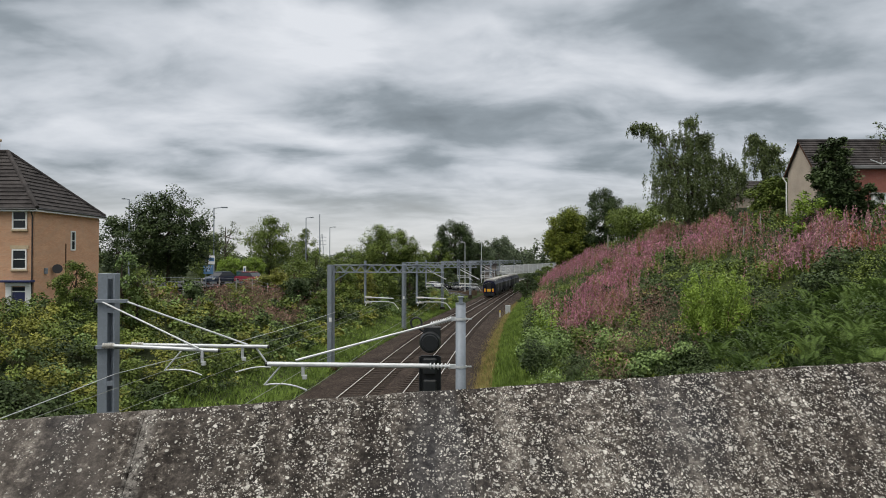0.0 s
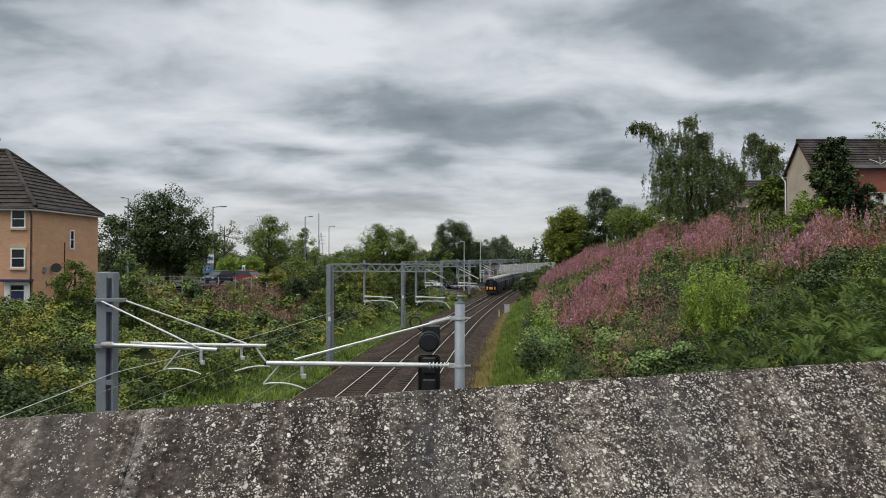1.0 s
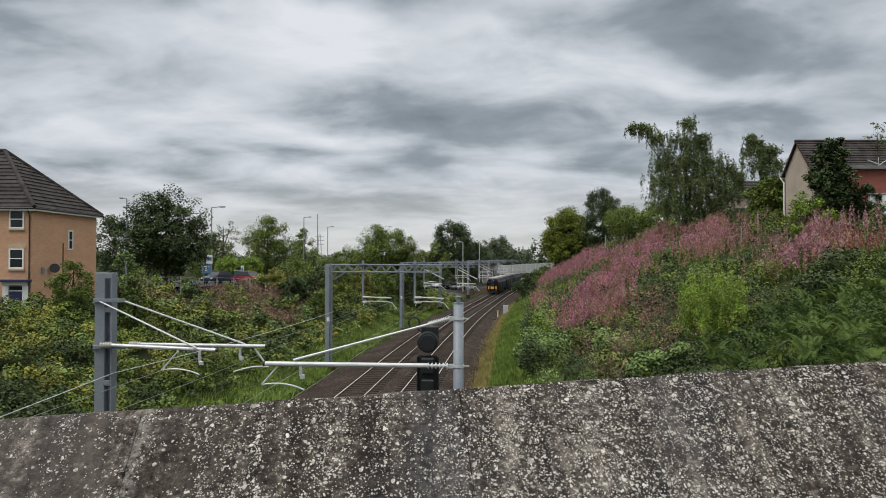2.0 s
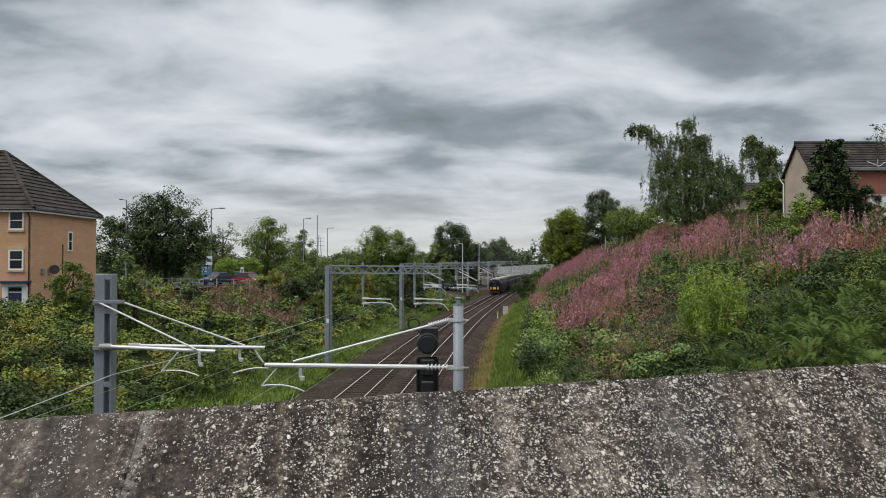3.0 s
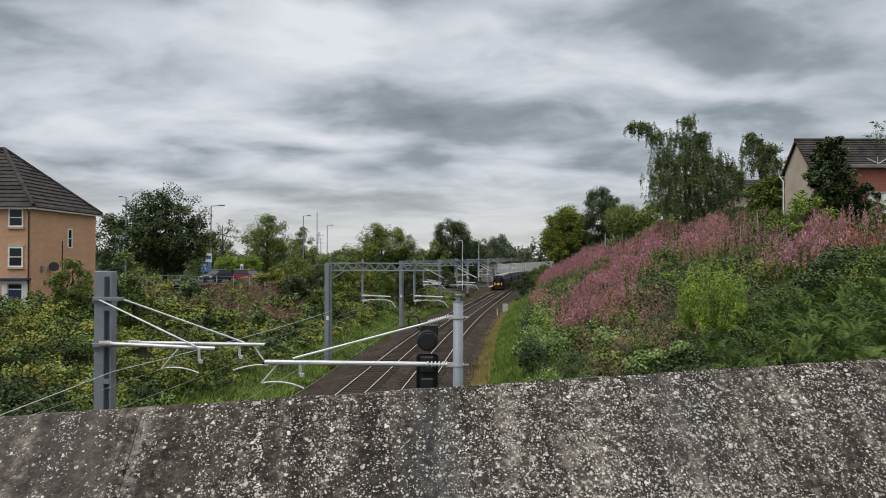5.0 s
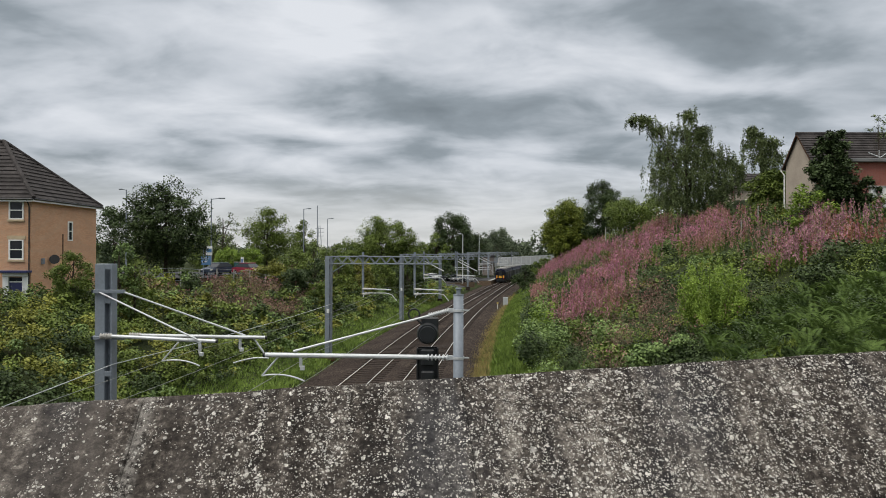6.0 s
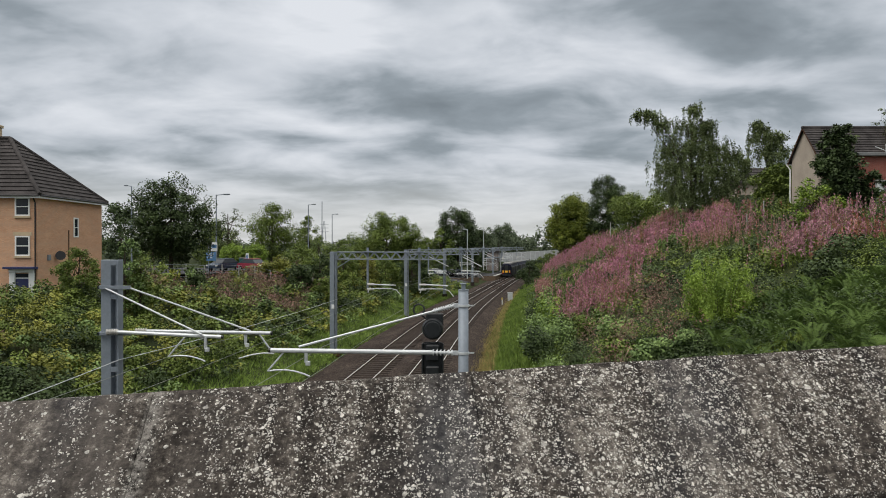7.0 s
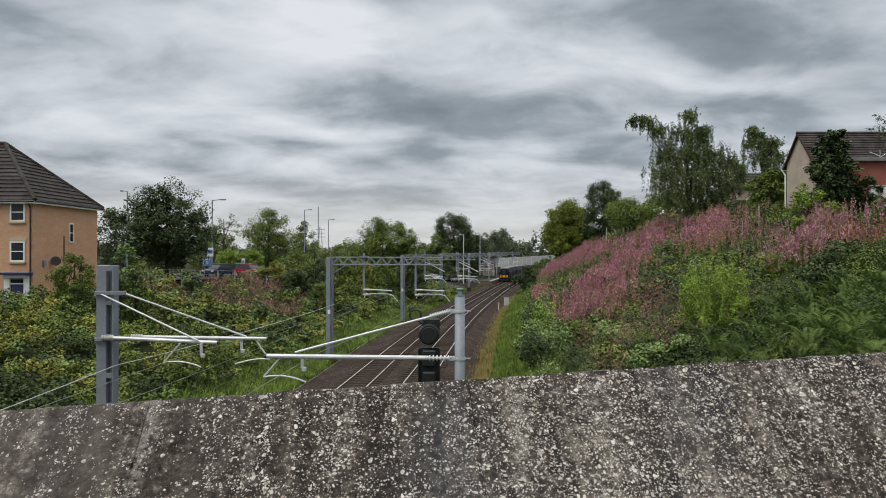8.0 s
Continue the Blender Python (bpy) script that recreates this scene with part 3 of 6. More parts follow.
def wires():
    """Contact and catenary wires along both tracks."""
    spans = [-45, 18.5, 50, 78, 113, 150, 190, 240]
    for centre in (-1.7, 1.7):
        for kind, z in (("contact_wire", 4.25), ("catenary_wire", 4.85)):
            bm = B()
            pts = []
            for k, (a, b) in enumerate(zip(spans, spans[1:])):
                for i in range(10):
                    t = i / 10
                    y = a + (b - a) * t
                    st = 0.22 * (1 - 2 * t) * (1 if k % 2 else -1)
                    sag = 0.0 if kind == "contact_wire" else -0.35 * 4 * t * (1 - t)
                    pts.append(P(centre + st, y, z + sag))
            pipe(bm, pts, 0.0065, 5)
            tagged(mesh_object(kind, bm, WIRE), "thin dark overhead wire above the track", "wire", "overhead wires")


def earth_wire():
    """A return wire clipped to the near mast."""
    bm = B()
    a, b, c = Vector((-11.3, 2.0, 3.6)), Vector((-9.5, 19.8, 4.26)), P(-5.75, 50, 3.7)
    run = [p.lerp(q, i / 8) - Vector((0, 0, 0.5 * (i / 8) * (1 - i / 8))) for p, q in ((a, b), (b, c)) for i in range(8)] + [c]
    pipe(bm, run, 0.012, 5)
    tagged(mesh_object("return_wire", bm, PALE_STEEL), "thin pale wire clipped to the near mast", "wire", "overhead wires")


earth_wire()


def signal():
    m = thing("railway_signal", pose(-0.40, 21, 0, 0, 0, 0), "black two-aspect railway signal head seen from behind on a post", "railway signal")
    bm = B()
    tube(bm, (0.0, 0.1, -0.3), (0.0, 0.1, 3.6), 0.09, 0.09, 14)
    part("post", bm, STEEL, m)
    bm = B()
    box(bm, -0.32, 0.32, 0.0, 0.05, 3.2, 4.62, 0.05)
    box(bm, -0.34, -0.28, -0.06, 0.06, 3.2, 4.60, 0.02)
    box(bm, 0.28, 0.34, -0.06, 0.06, 3.2, 4.60, 0.02)
    part("backboard", bm, BLACK, m)
    for z in (3.4, 4.06):
        bm = B()
        box(bm, -0.2, 0.2, -0.18, 0.02, z, z + 0.5, 0.04)
        part("lamp_housing", bm, BLACK, m)
    bm = B()
    tube(bm, (0, -0.12, 5.02), (0, 0.1, 5.02), 0.30, 0.34, 24)
    tube(bm, (0, -0.2, 5.02), (0, -0.1, 5.02), 0.24, 0.26, 24)
    part("lamp_drum", bm, BLACK, m)
    bm = B()
    box(bm, -0.2, 0.33, 0.1, 0.3, 4.95, 5.5, 0.03)
    part("hood", bm, BLACK, m)
    bm = B()
    ring = [(-0.42 + 0.17 * math.cos(a), -0.02, 5.62 + 0.17 * math.sin(a)) for a in [i * math.tau / 16 for i in range(17)]]
    pipe(bm, ring, 0.03, 6)
    part("side_ring", bm, BLACK, m)
    bm = B()
    pipe(bm, [(-0.36, 0, 5.48), (-0.1, 0.1, 5.25)], 0.03, 6)
    part("ring_arm", bm, BLACK, m)
    return m


mast_left()
mast_right()
two_track_cantilever(50, -8.2)
two_track_cantilever(78, -4.45)
two_track_cantilever(113, -0.1)
two_track_cantilever(150, 6.0)
two_track_cantilever(186, 13.0)
wires()
signal()


# ---- houses ----
def brick_material(name, a, c, mortar):
    m, w, b = material(name, 0.9)
    tc = w.n("TexCoord").outputs["Object"]
    sep = w.n("SeparateXYZ", ins={0: tc})
    v = w.n("CombineXYZ", ins={0: w.math("ADD", sep.outputs[0], sep.outputs[1]), 1: sep.outputs[2], 2: 0.0}).outputs[0]
    br = w.n("TexBrick", ins={"Scale": 1.0, "Mortar Size": 0.010, "Brick Width": 0.225, "Row Height": 0.075, "Color1": (*a, 1), "Color2": (*c, 1), "Mortar": (*mortar, 1), "Bias": 0.0})
    w.link(v, br.inputs["Vector"])
    big = w.noise(w.scaled(tc, 0.6, 0.6, 1.6), 1.1, 4)
    col = w.mix(0.3, br.outputs["Color"], w.ramp(big, [(0.3, tuple(x * 0.72 for x in a)), (0.7, c)]))
    speck = w.ramp(w.noise(w.scaled(v, 1.0, 3.0, 1.0), 3.2, 2), [(0.66, grey(0)), (0.72, grey(1))])
    col = w.mix(w.math("MULTIPLY", speck, 0.4), col, tuple(x * 0.5 for x in a))
    w.link(col, b.inputs["Base Color"])
    bump(w, b, br.outputs["Fac"], -0.3, 0.01)
    return m


BRICK = brick_material("orange_brick", (0.54, 0.285, 0.165), (0.64, 0.375, 0.235), (0.42, 0.34, 0.26))
RED_BRICK = brick_material("red_brick", (0.28, 0.075, 0.055), (0.36, 0.11, 0.08), (0.30, 0.22, 0.19))
TILE = plain("dark_roof_tile", (0.056, 0.050, 0.049), 0.85, 0, 0.45, 1.1, 0.2)
STUCCO = plain("beige_stucco", (0.40, 0.34, 0.28), 0.9, 0, 0.12, 0.8, 0.1)
STONE = plain("buff_stone", (0.50, 0.40, 0.27), 0.9, 0, 0.12, 4)
BLUE_PAINT = plain("navy_paint", (0.025, 0.03, 0.10), 0.35, 0, 0.1, 4)
GUTTER = plain("black_plastic", (0.016, 0.014, 0.014), 0.4, 0, 0.1, 4)
FELT = plain("grey_roof_felt", (0.20, 0.20, 0.20), 0.9, 0, 0.2, 1.5, 0.2)


def tile_courses(parent, c00, c10, c01, c11, n, mat, th=0.085):
    """Overlapping rows of tiles on a slope, from the eaves (c00 to c10) to the top (c01 to c11); every row is a piece of its own."""
    c00, c10, c01, c11 = (Vector(c) for c in (c00, c10, c01, c11))
    up = (c10 - c00).cross(c01 - c00).normalized()
    if up.z < 0:
        up = -up
    for i in range(n):
        a, b = i / n, min((i + 1.15) / n, 1.0)
        lo0, lo1 = c00.lerp(c01, a), c10.lerp(c11, a)
        hi0, hi1 = c00.lerp(c01, b), c10.lerp(c11, b)
        bm = B()
        steps = 16
        rows = []
        for k in range(steps + 1):
            t = k / steps
            wob = 0.012 * noise.noise(Vector((k * 0.7, i * 3.1, lo0.x)))
            p, q = lo0.lerp(lo1, t), hi0.lerp(hi1, t)
            rows.append([bm.verts.new(v) for v in (p - up * 0.03, p + up * (th + wob), q + up * 0.008, q - up * 0.03)])
        for r0, r1 in zip(rows, rows[1:]):
            for j in range(4):
                bm.faces.new((r0[j], r0[(j + 1) % 4], r1[(j + 1) % 4], r1[j]))
        bm.faces.new(rows[0])
        bm.faces.new(rows[-1][::-1])
        bmesh.ops.recalc_face_normals(bm, faces=bm.faces)
        part("tile_course", bm, mat, parent)


def window(parent, m, w, h, sill=True):
    """A white sash window set in a wall that faces -y of m; origin at the bottom centre."""
    bm = B()
    f = 0.09
    for x0, x1, z0, z1 in ((-w / 2, -w / 2 + f, 0, h), (w / 2 - f, w / 2, 0, h), (-w / 2 + f, w / 2 - f, 0, f), (-w / 2 + f, w / 2 - f, h - f, h), (-w / 2 + f, w / 2 - f, h * 0.5 - 0.03, h * 0.5 + 0.03)):
        box(bm, x0, x1, -0.05, 0.06, z0, z1)
    fr = part("window", bm, WHITE, parent)
    fr.matrix_basis = m
    for z0, z1 in ((f, h * 0.5 - 0.03), (h * 0.5 + 0.03, h - f)):
        bm = B()
        box(bm, -w / 2 + f, w / 2 - f, -0.005, 0.02, z0, z1)
        part("pane", bm, GLASS_DARK, fr)
    bm = B()
    box(bm, -w / 2 + 0.1, -w / 2 + 0.24, 0.03, 0.05, f, h - f)
    part("curtain", bm, WHITE, fr)
    if sill:
        bm = B()
        box(bm, -w / 2 - 0.06, w / 2 + 0.06, -0.1, 0.06, -0.14, 0.0, 0.01)
        part("sill", bm, STONE, fr)


def brick_house():
    x1, y0, y1, z0, ze = -27.55, 46.0, 54.6, 3.3, 10.95
    x0 = -45.0
    h = thing("house", pose(0, 0, 0), "three-storey orange brick house with hipped dark tiled roof", "house")
    bm = B()
    box(bm, x0, x1, y0, y1, z0, ze)
    part("wall", bm, BRICK, h)
    e = 0.32
    zr = ze + 0.02
    ya = (y0 + y1) / 2
    apex_r, apex_l, top = x1 - 4.6, x0 + 4.6, 15.45
    roof = new("roof")
    roof.parent = h
    A, Bc, C, D = (x0 - e, y0 - e, zr), (x1 + e, y0 - e, zr), (x1 + e, y1 + e, zr), (x0 - e, y1 + e, zr)
    L, R = (apex_l, ya, top), (apex_r, ya, top)
    tile_courses(roof, A, Bc, L, R, 15, TILE)
    tile_courses(roof, Bc, C, R, R, 15, TILE)
    tile_courses(roof, C, D, R, L, 15, TILE)
    tile_courses(roof, D, A, L, L, 15, TILE)
    bm = B()
    for p, q in ((Bc, R), (C, R), (A, L), (D, L), (L, R)):
        tube(bm, Vector(p) + Vector((0, 0, 0.05)), Vector(q) + Vector((0, 0, 0.05)), 0.15, 0.15, 8)
    part("ridge_tiles", bm, TILE, roof)
    for a, b2, nm in ((0, 0.20, "fascia"),):
        bm = B()
        box(bm, x0 - e, x1 + e, y0 - e - 0.02, y0 - e + 0.04, zr - 0.2, zr - 0.01)
        box(bm, x1 + e - 0.04, x1 + e + 0.02, y0 - e + 0.04, y1 + e, zr - 0.2, zr - 0.01)
        box(bm, x0 - e, x1 + e - 0.04, y0 - e + 0.04, y0, zr - 0.06, zr - 0.02)
        box(bm, x1, x1 + e - 0.04, y0, y1 + e, zr - 0.06, zr - 0.02)
        part(nm, bm, WHITE, h, "white painted eaves board")
    bm = B()
    tube(bm, (x0 - e, y0 - e - 0.07, zr - 0.03), (x1 + e, y0 - e - 0.07, zr - 0.03), 0.065, 0.065, 8)
    tube(bm, (x1 + e + 0.06, y0 - e, zr - 0.03), (x1 + e + 0.06, y1 + e, zr - 0.03), 0.065, 0.065, 8)
    part("gutter", bm, GUTTER, h)
    bm = B()
    pipe(bm, [(x1 - 0.12, y0 - e, zr - 0.1), (x1 - 0.12, y0 - 0.07, zr - 0.5), (x1 - 0.12, y0 - 0.07, z0)], 0.045, 8)
    part("downpipe", bm, GUTTER, h)
    for xc in (-28.55, -31.6, -34.5, -38.0):
        window(h, pose(xc, y0 - 0.02, 9.58), 1.0, 1.25)
        window(h, pose(xc, y0 - 0.02, 6.88), 1.0, 1.35)
        bm = B()
        box(bm, xc - 0.62, xc + 0.62, y0 - 0.04, y0 + 0.02, 8.25, 8.50)
        part("lintel", bm, STONE, h, "buff stone lintel")
    window(h, pose(x1 + 0.02, 50.75, 8.2, 0, 0, 90), 0.62, 1.45, False)
    # front door with a pilastered surround and flat blue canopy
    xd = -28.55
    bm = B()
    box(bm, xd - 0.45, xd + 0.45, y0 - 0.04, y0 + 0.03, 3.6, 5.35, 0.01)
    door = part("door", bm, BLUE_PAINT, h, "navy blue front door")
    bm = B()
    box(bm, xd - 0.45, xd + 0.45, y0 - 0.04, y0 + 0.02, 5.42, 5.68)
    part("fanlight", bm, GLASS_DARK, door)
    bm = B()
    for s in (-1, 1):
        box(bm, xd + s * 0.66 - 0.20, xd + s * 0.66 + 0.20, y0 - 0.14, y0 + 0.02, 3.5, 5.75, 0.02)
    box(bm, xd - 0.85, xd + 0.85, y0 - 0.2, y0 + 0.02, 5.75, 6.0, 0.03)
    box(bm, xd - 0.46, xd + 0.46, y0 - 0.08, y0 + 0.02, 5.35, 5.42)
    part("door_surround", bm, WHITE, h)
    bm = B()
    box(bm, xd - 1.05, xd + 1.05, y0 - 0.55, y0 + 0.02, 6.0, 6.16, 0.02)
    part("canopy", bm, BLUE_PAINT, h)
    # dish, meter box and a rust-brown conduit on the side wall
    bm = B()
    tube(bm, (x1 + 0.32, 48.2, 6.85), (x1 + 0.40, 48.05, 6.88), 0.30, 0.33, 18)
    part("satellite_dish", bm, GUTTER, h)
    bm = B()
    pipe(bm, [(x1, 48.35, 6.7), (x1 + 0.34, 48.2, 6.8)], 0.03, 6)
    box(bm, x1 - 0.01, x1 + 0.12, 47.1, 47.4, 6.55, 6.95, 0.01)
    part("dish_bracket", bm, STEEL, h)
    bm = B()
    box(bm, x1 - 0.01, x1 + 0.05, 49.75, 49.82, 4.6, 8.7)
    part("conduit", bm, RAIL_SIDE, h)
    bm = B()
    box(bm, -33.9, -33.0, ya - 0.45, ya + 0.45, 14.6, 16.3, 0.03)
    box(bm, -33.98, -32.92, ya - 0.53, ya + 0.53, 16.3, 16.5, 0.03)
    ch = part("chimney", bm, STONE, h)
    for dx in (-0.22, 0.22):
        bm = B()
        tube(bm, (-33.45 + dx, ya, 16.5), (-33.45 + dx, ya, 17.1), 0.14, 0.12, 12)
        part("chimney_pot", bm, RED_BRICK, ch)


def bungalow():
    x0, x1, y0, y1, z0, ze = 33.35, 47.0, 61.15, 65.85, 11.4, 15.85
    h = thing("house", pose(0, 0, 0), "beige plastered gabled house with brown tiled roof on the bank", "house")
    ya, top = (y0 + y1) / 2, 18.5
    bm = B()
    v = [bm.verts.new(p) for p in ((x0, y0, z0), (x0, y1, z0), (x0, y1, ze), (x0, ya, top), (x0, y0, ze), (x1, y0, z0), (x1, y1, z0), (x1, y1, ze), (x1, ya, top), (x1, y0, ze))]
    for f in ((0, 4, 3, 2, 1), (5, 6, 7, 8, 9), (0, 5, 9, 4), (1, 2, 7, 6), (4, 9, 8, 3), (2, 3, 8, 7)):
        bm.faces.new([v[i] for i in f])
    bmesh.ops.recalc_face_normals(bm, faces=bm.faces)
    part("wall", bm, STUCCO, h)
    roof = new("roof")
    roof.parent = h
    e, k = 0.35, (top - ze) / (ya - y0)
    tile_courses(roof, (x0 - 0.25, y0 - e, ze - e * k + 0.05), (x1 + 0.25, y0 - e, ze - e * k + 0.05), (x0 - 0.25, ya, top + 0.05), (x1 + 0.25, ya, top + 0.05), 12, TILE)
    tile_courses(roof, (x0 - 0.25, y1 + e, ze - e * k + 0.05), (x1 + 0.25, y1 + e, ze - e * k + 0.05), (x0 - 0.25, ya, top + 0.05), (x1 + 0.25, ya, top + 0.05), 12, TILE)
    bm = B()
    tube(bm, (x0 - 0.28, ya, top + 0.08), (x1 + 0.28, ya, top + 0.08), 0.16, 0.16, 8)
    part("ridge_tiles", bm, TILE, roof)
    for s, yy in ((1, y1 + e), (-1, y0 - e)):
        bm = B()
        a, b2 = Vector((x0 - 0.26, yy, ze - e * k - 0.10)), Vector((x0 - 0.26, ya, top - 0.10))
        for t0, t1 in ((0, 1),):
            p = [bm.verts.new(q) for q in (a, b2, b2 + Vector((0, 0, 0.2)), a + Vector((0, 0, 0.2)))]
            q = [bm.verts.new(c.co + Vector((0.05, 0, 0))) for c in p]
            bm.faces.new(p)
            bm.faces.new(q[::-1])
            for i in range(4):
                bm.faces.new((p[i], q[i], q[(i + 1) % 4], p[(i + 1) % 4]))
        bmesh.ops.recalc_face_normals(bm, faces=bm.faces)
        part("bargeboard", bm, RAIL_SIDE, h)
    bm = B()
    tube(bm, (x0 - 0.3, y1 + e + 0.05, ze - e * k), (x1, y1 + e + 0.05, ze - e * k), 0.07, 0.07, 8)
    pipe(bm, [(x0 - 0.3, y1 + e, ze - e * k - 0.05), (x0 - 0.1, y1 + 0.1, ze - 0.9), (x0 - 0.1, y1 + 0.1, z0)], 0.07, 8)
    part("downpipe", bm, WHITE, h, "white plastic downpipe")
    # lean-to shed of red brick with felt roof
    s = thing("outbuilding", pose(0, 0, 0), "red brick outbuilding with flat grey felt roof and aerial", "outbuilding")
    bm = B()
    box(bm, 30.9, 40.0, 51.5, 56.0, 9.8, 14.35)
    part("wall", bm, RED_BRICK, s)
    bm = B()
    box(bm, 30.6, 40.3, 51.1, 56.3, 14.35, 14.62, 0.03)
    part("roof", bm, FELT, s)
    bm = B()
    pipe(bm, [(33.2, 51.6, 14.6), (33.2, 51.6, 15.3)], 0.02, 6)
    pipe(bm, [(32.4, 51.6, 15.1), (33.3, 51.6, 14.75), (34.0, 51.6, 15.2)], 0.03, 6)
    part("aerial", bm, PALE_STEEL, s)
    w = thing("garden_wall", pose(0, 0, 0), "whitewashed garden wall beside the outbuilding", "wall")
    bm = B()
    box(bm, 30.7, 38.0, 48.6, 48.9, 9.0, 12.2, 0.02)
    part("wall_panel", bm, WHITE, w)
    bm = B()
    box(bm, 30.6, 38.1, 48.55, 48.95, 12.2, 12.3, 0.02)
    part("wall_cap", bm, CONCRETE, w)
    # a hipped roof further back
    h2 = thing("house", pose(45.5, 99, 0), "pale house with dark hipped roof behind the trees", "house")
    bm = B()
    box(bm, -4.5, 4.5, -3.5, 3.5, 12.0, 16.4)
    part("wall", bm, STUCCO, h2)
    roof = new("roof")
    roof.parent = h2
    c = [(-4.9, -3.9, 16.35), (4.9, -3.9, 16.35), (4.9, 3.9, 16.35), (-4.9, 3.9, 16.35)]
    L, R = (-1.4, 0, 18.9), (1.4, 0, 18.9)
    tile_courses(roof, c[0], c[1], L, R, 9, TILE)
    tile_courses(roof, c[1], c[2], R, R, 9, TILE)
    tile_courses(roof, c[2], c[3], R, L, 9, TILE)
    tile_courses(roof, c[3], c[0], L, L, 9, TILE)
    window(h2, pose(-2.2, -3.52, 13.6), 1.3, 1.3)
    # small white-gabled house far off
    h3 = thing("house", pose(-30.0, 186, -0.8), "distant white house with pale grey roof", "house")
    bm = B()
    box(bm, -4, 4, -3, 3, 1.5, 6.6)
    part("wall", bm, WHITE, h3)
    roof = new("roof")
    roof.parent = h3
    tile_courses(roof, (-4.2, -3.4, 6.5), (4.2, -3.4, 6.5), (-4.2, 0, 8.9), (4.2, 0, 8.9), 8, FELT)
    tile_courses(roof, (-4.2, 3.4, 6.5), (4.2, 3.4, 6.5), (-4.2, 0, 8.9), (4.2, 0, 8.9), 8, FELT)
    window(h3, pose(1.5, -3.02, 4.6), 1.2, 1.2)


brick_house()
bungalow()


# ---- the train ----
NAVY = plain("navy_train_paint", (0.008, 0.009, 0.028), 0.4, 0.0, 0.15, 1)
PURPLE_BAND = plain("grey_violet_stripe", (0.20, 0.195, 0.26), 0.35, 0.1, 0.1, 1)
YELLOW = plain("yellow_warning_panel", (0.80, 0.42, 0.03), 0.4, 0, 0.1, 3)
ROOF_GREY = plain("dusty_train_roof", (0.20, 0.195, 0.195), 0.7, 0, 0.2, 1)
CARRIAGES = []
TRAIN_GLASS = plain("tinted_train_glass", (0.012, 0.013, 0.018), 0.35, 0, 0.1, 2)
TRAIN_GLASS.node_tree.nodes["Principled BSDF"].inputs["Specular IOR Level"].default_value = 0.2
NAVY.node_tree.nodes["Principled BSDF"].inputs["Specular IOR Level"].default_value = 0.15
LAMP_RED, _w, _b = material("tail_lamp", 0.3)
_b.inputs["Base Color"].default_value = (0.5, 0.02, 0.01, 1)
_b.inputs["Emission Color"].default_value = (1.0, 0.05, 0.02, 1)
_b.inputs["Emission Strength"].default_value = 0.25


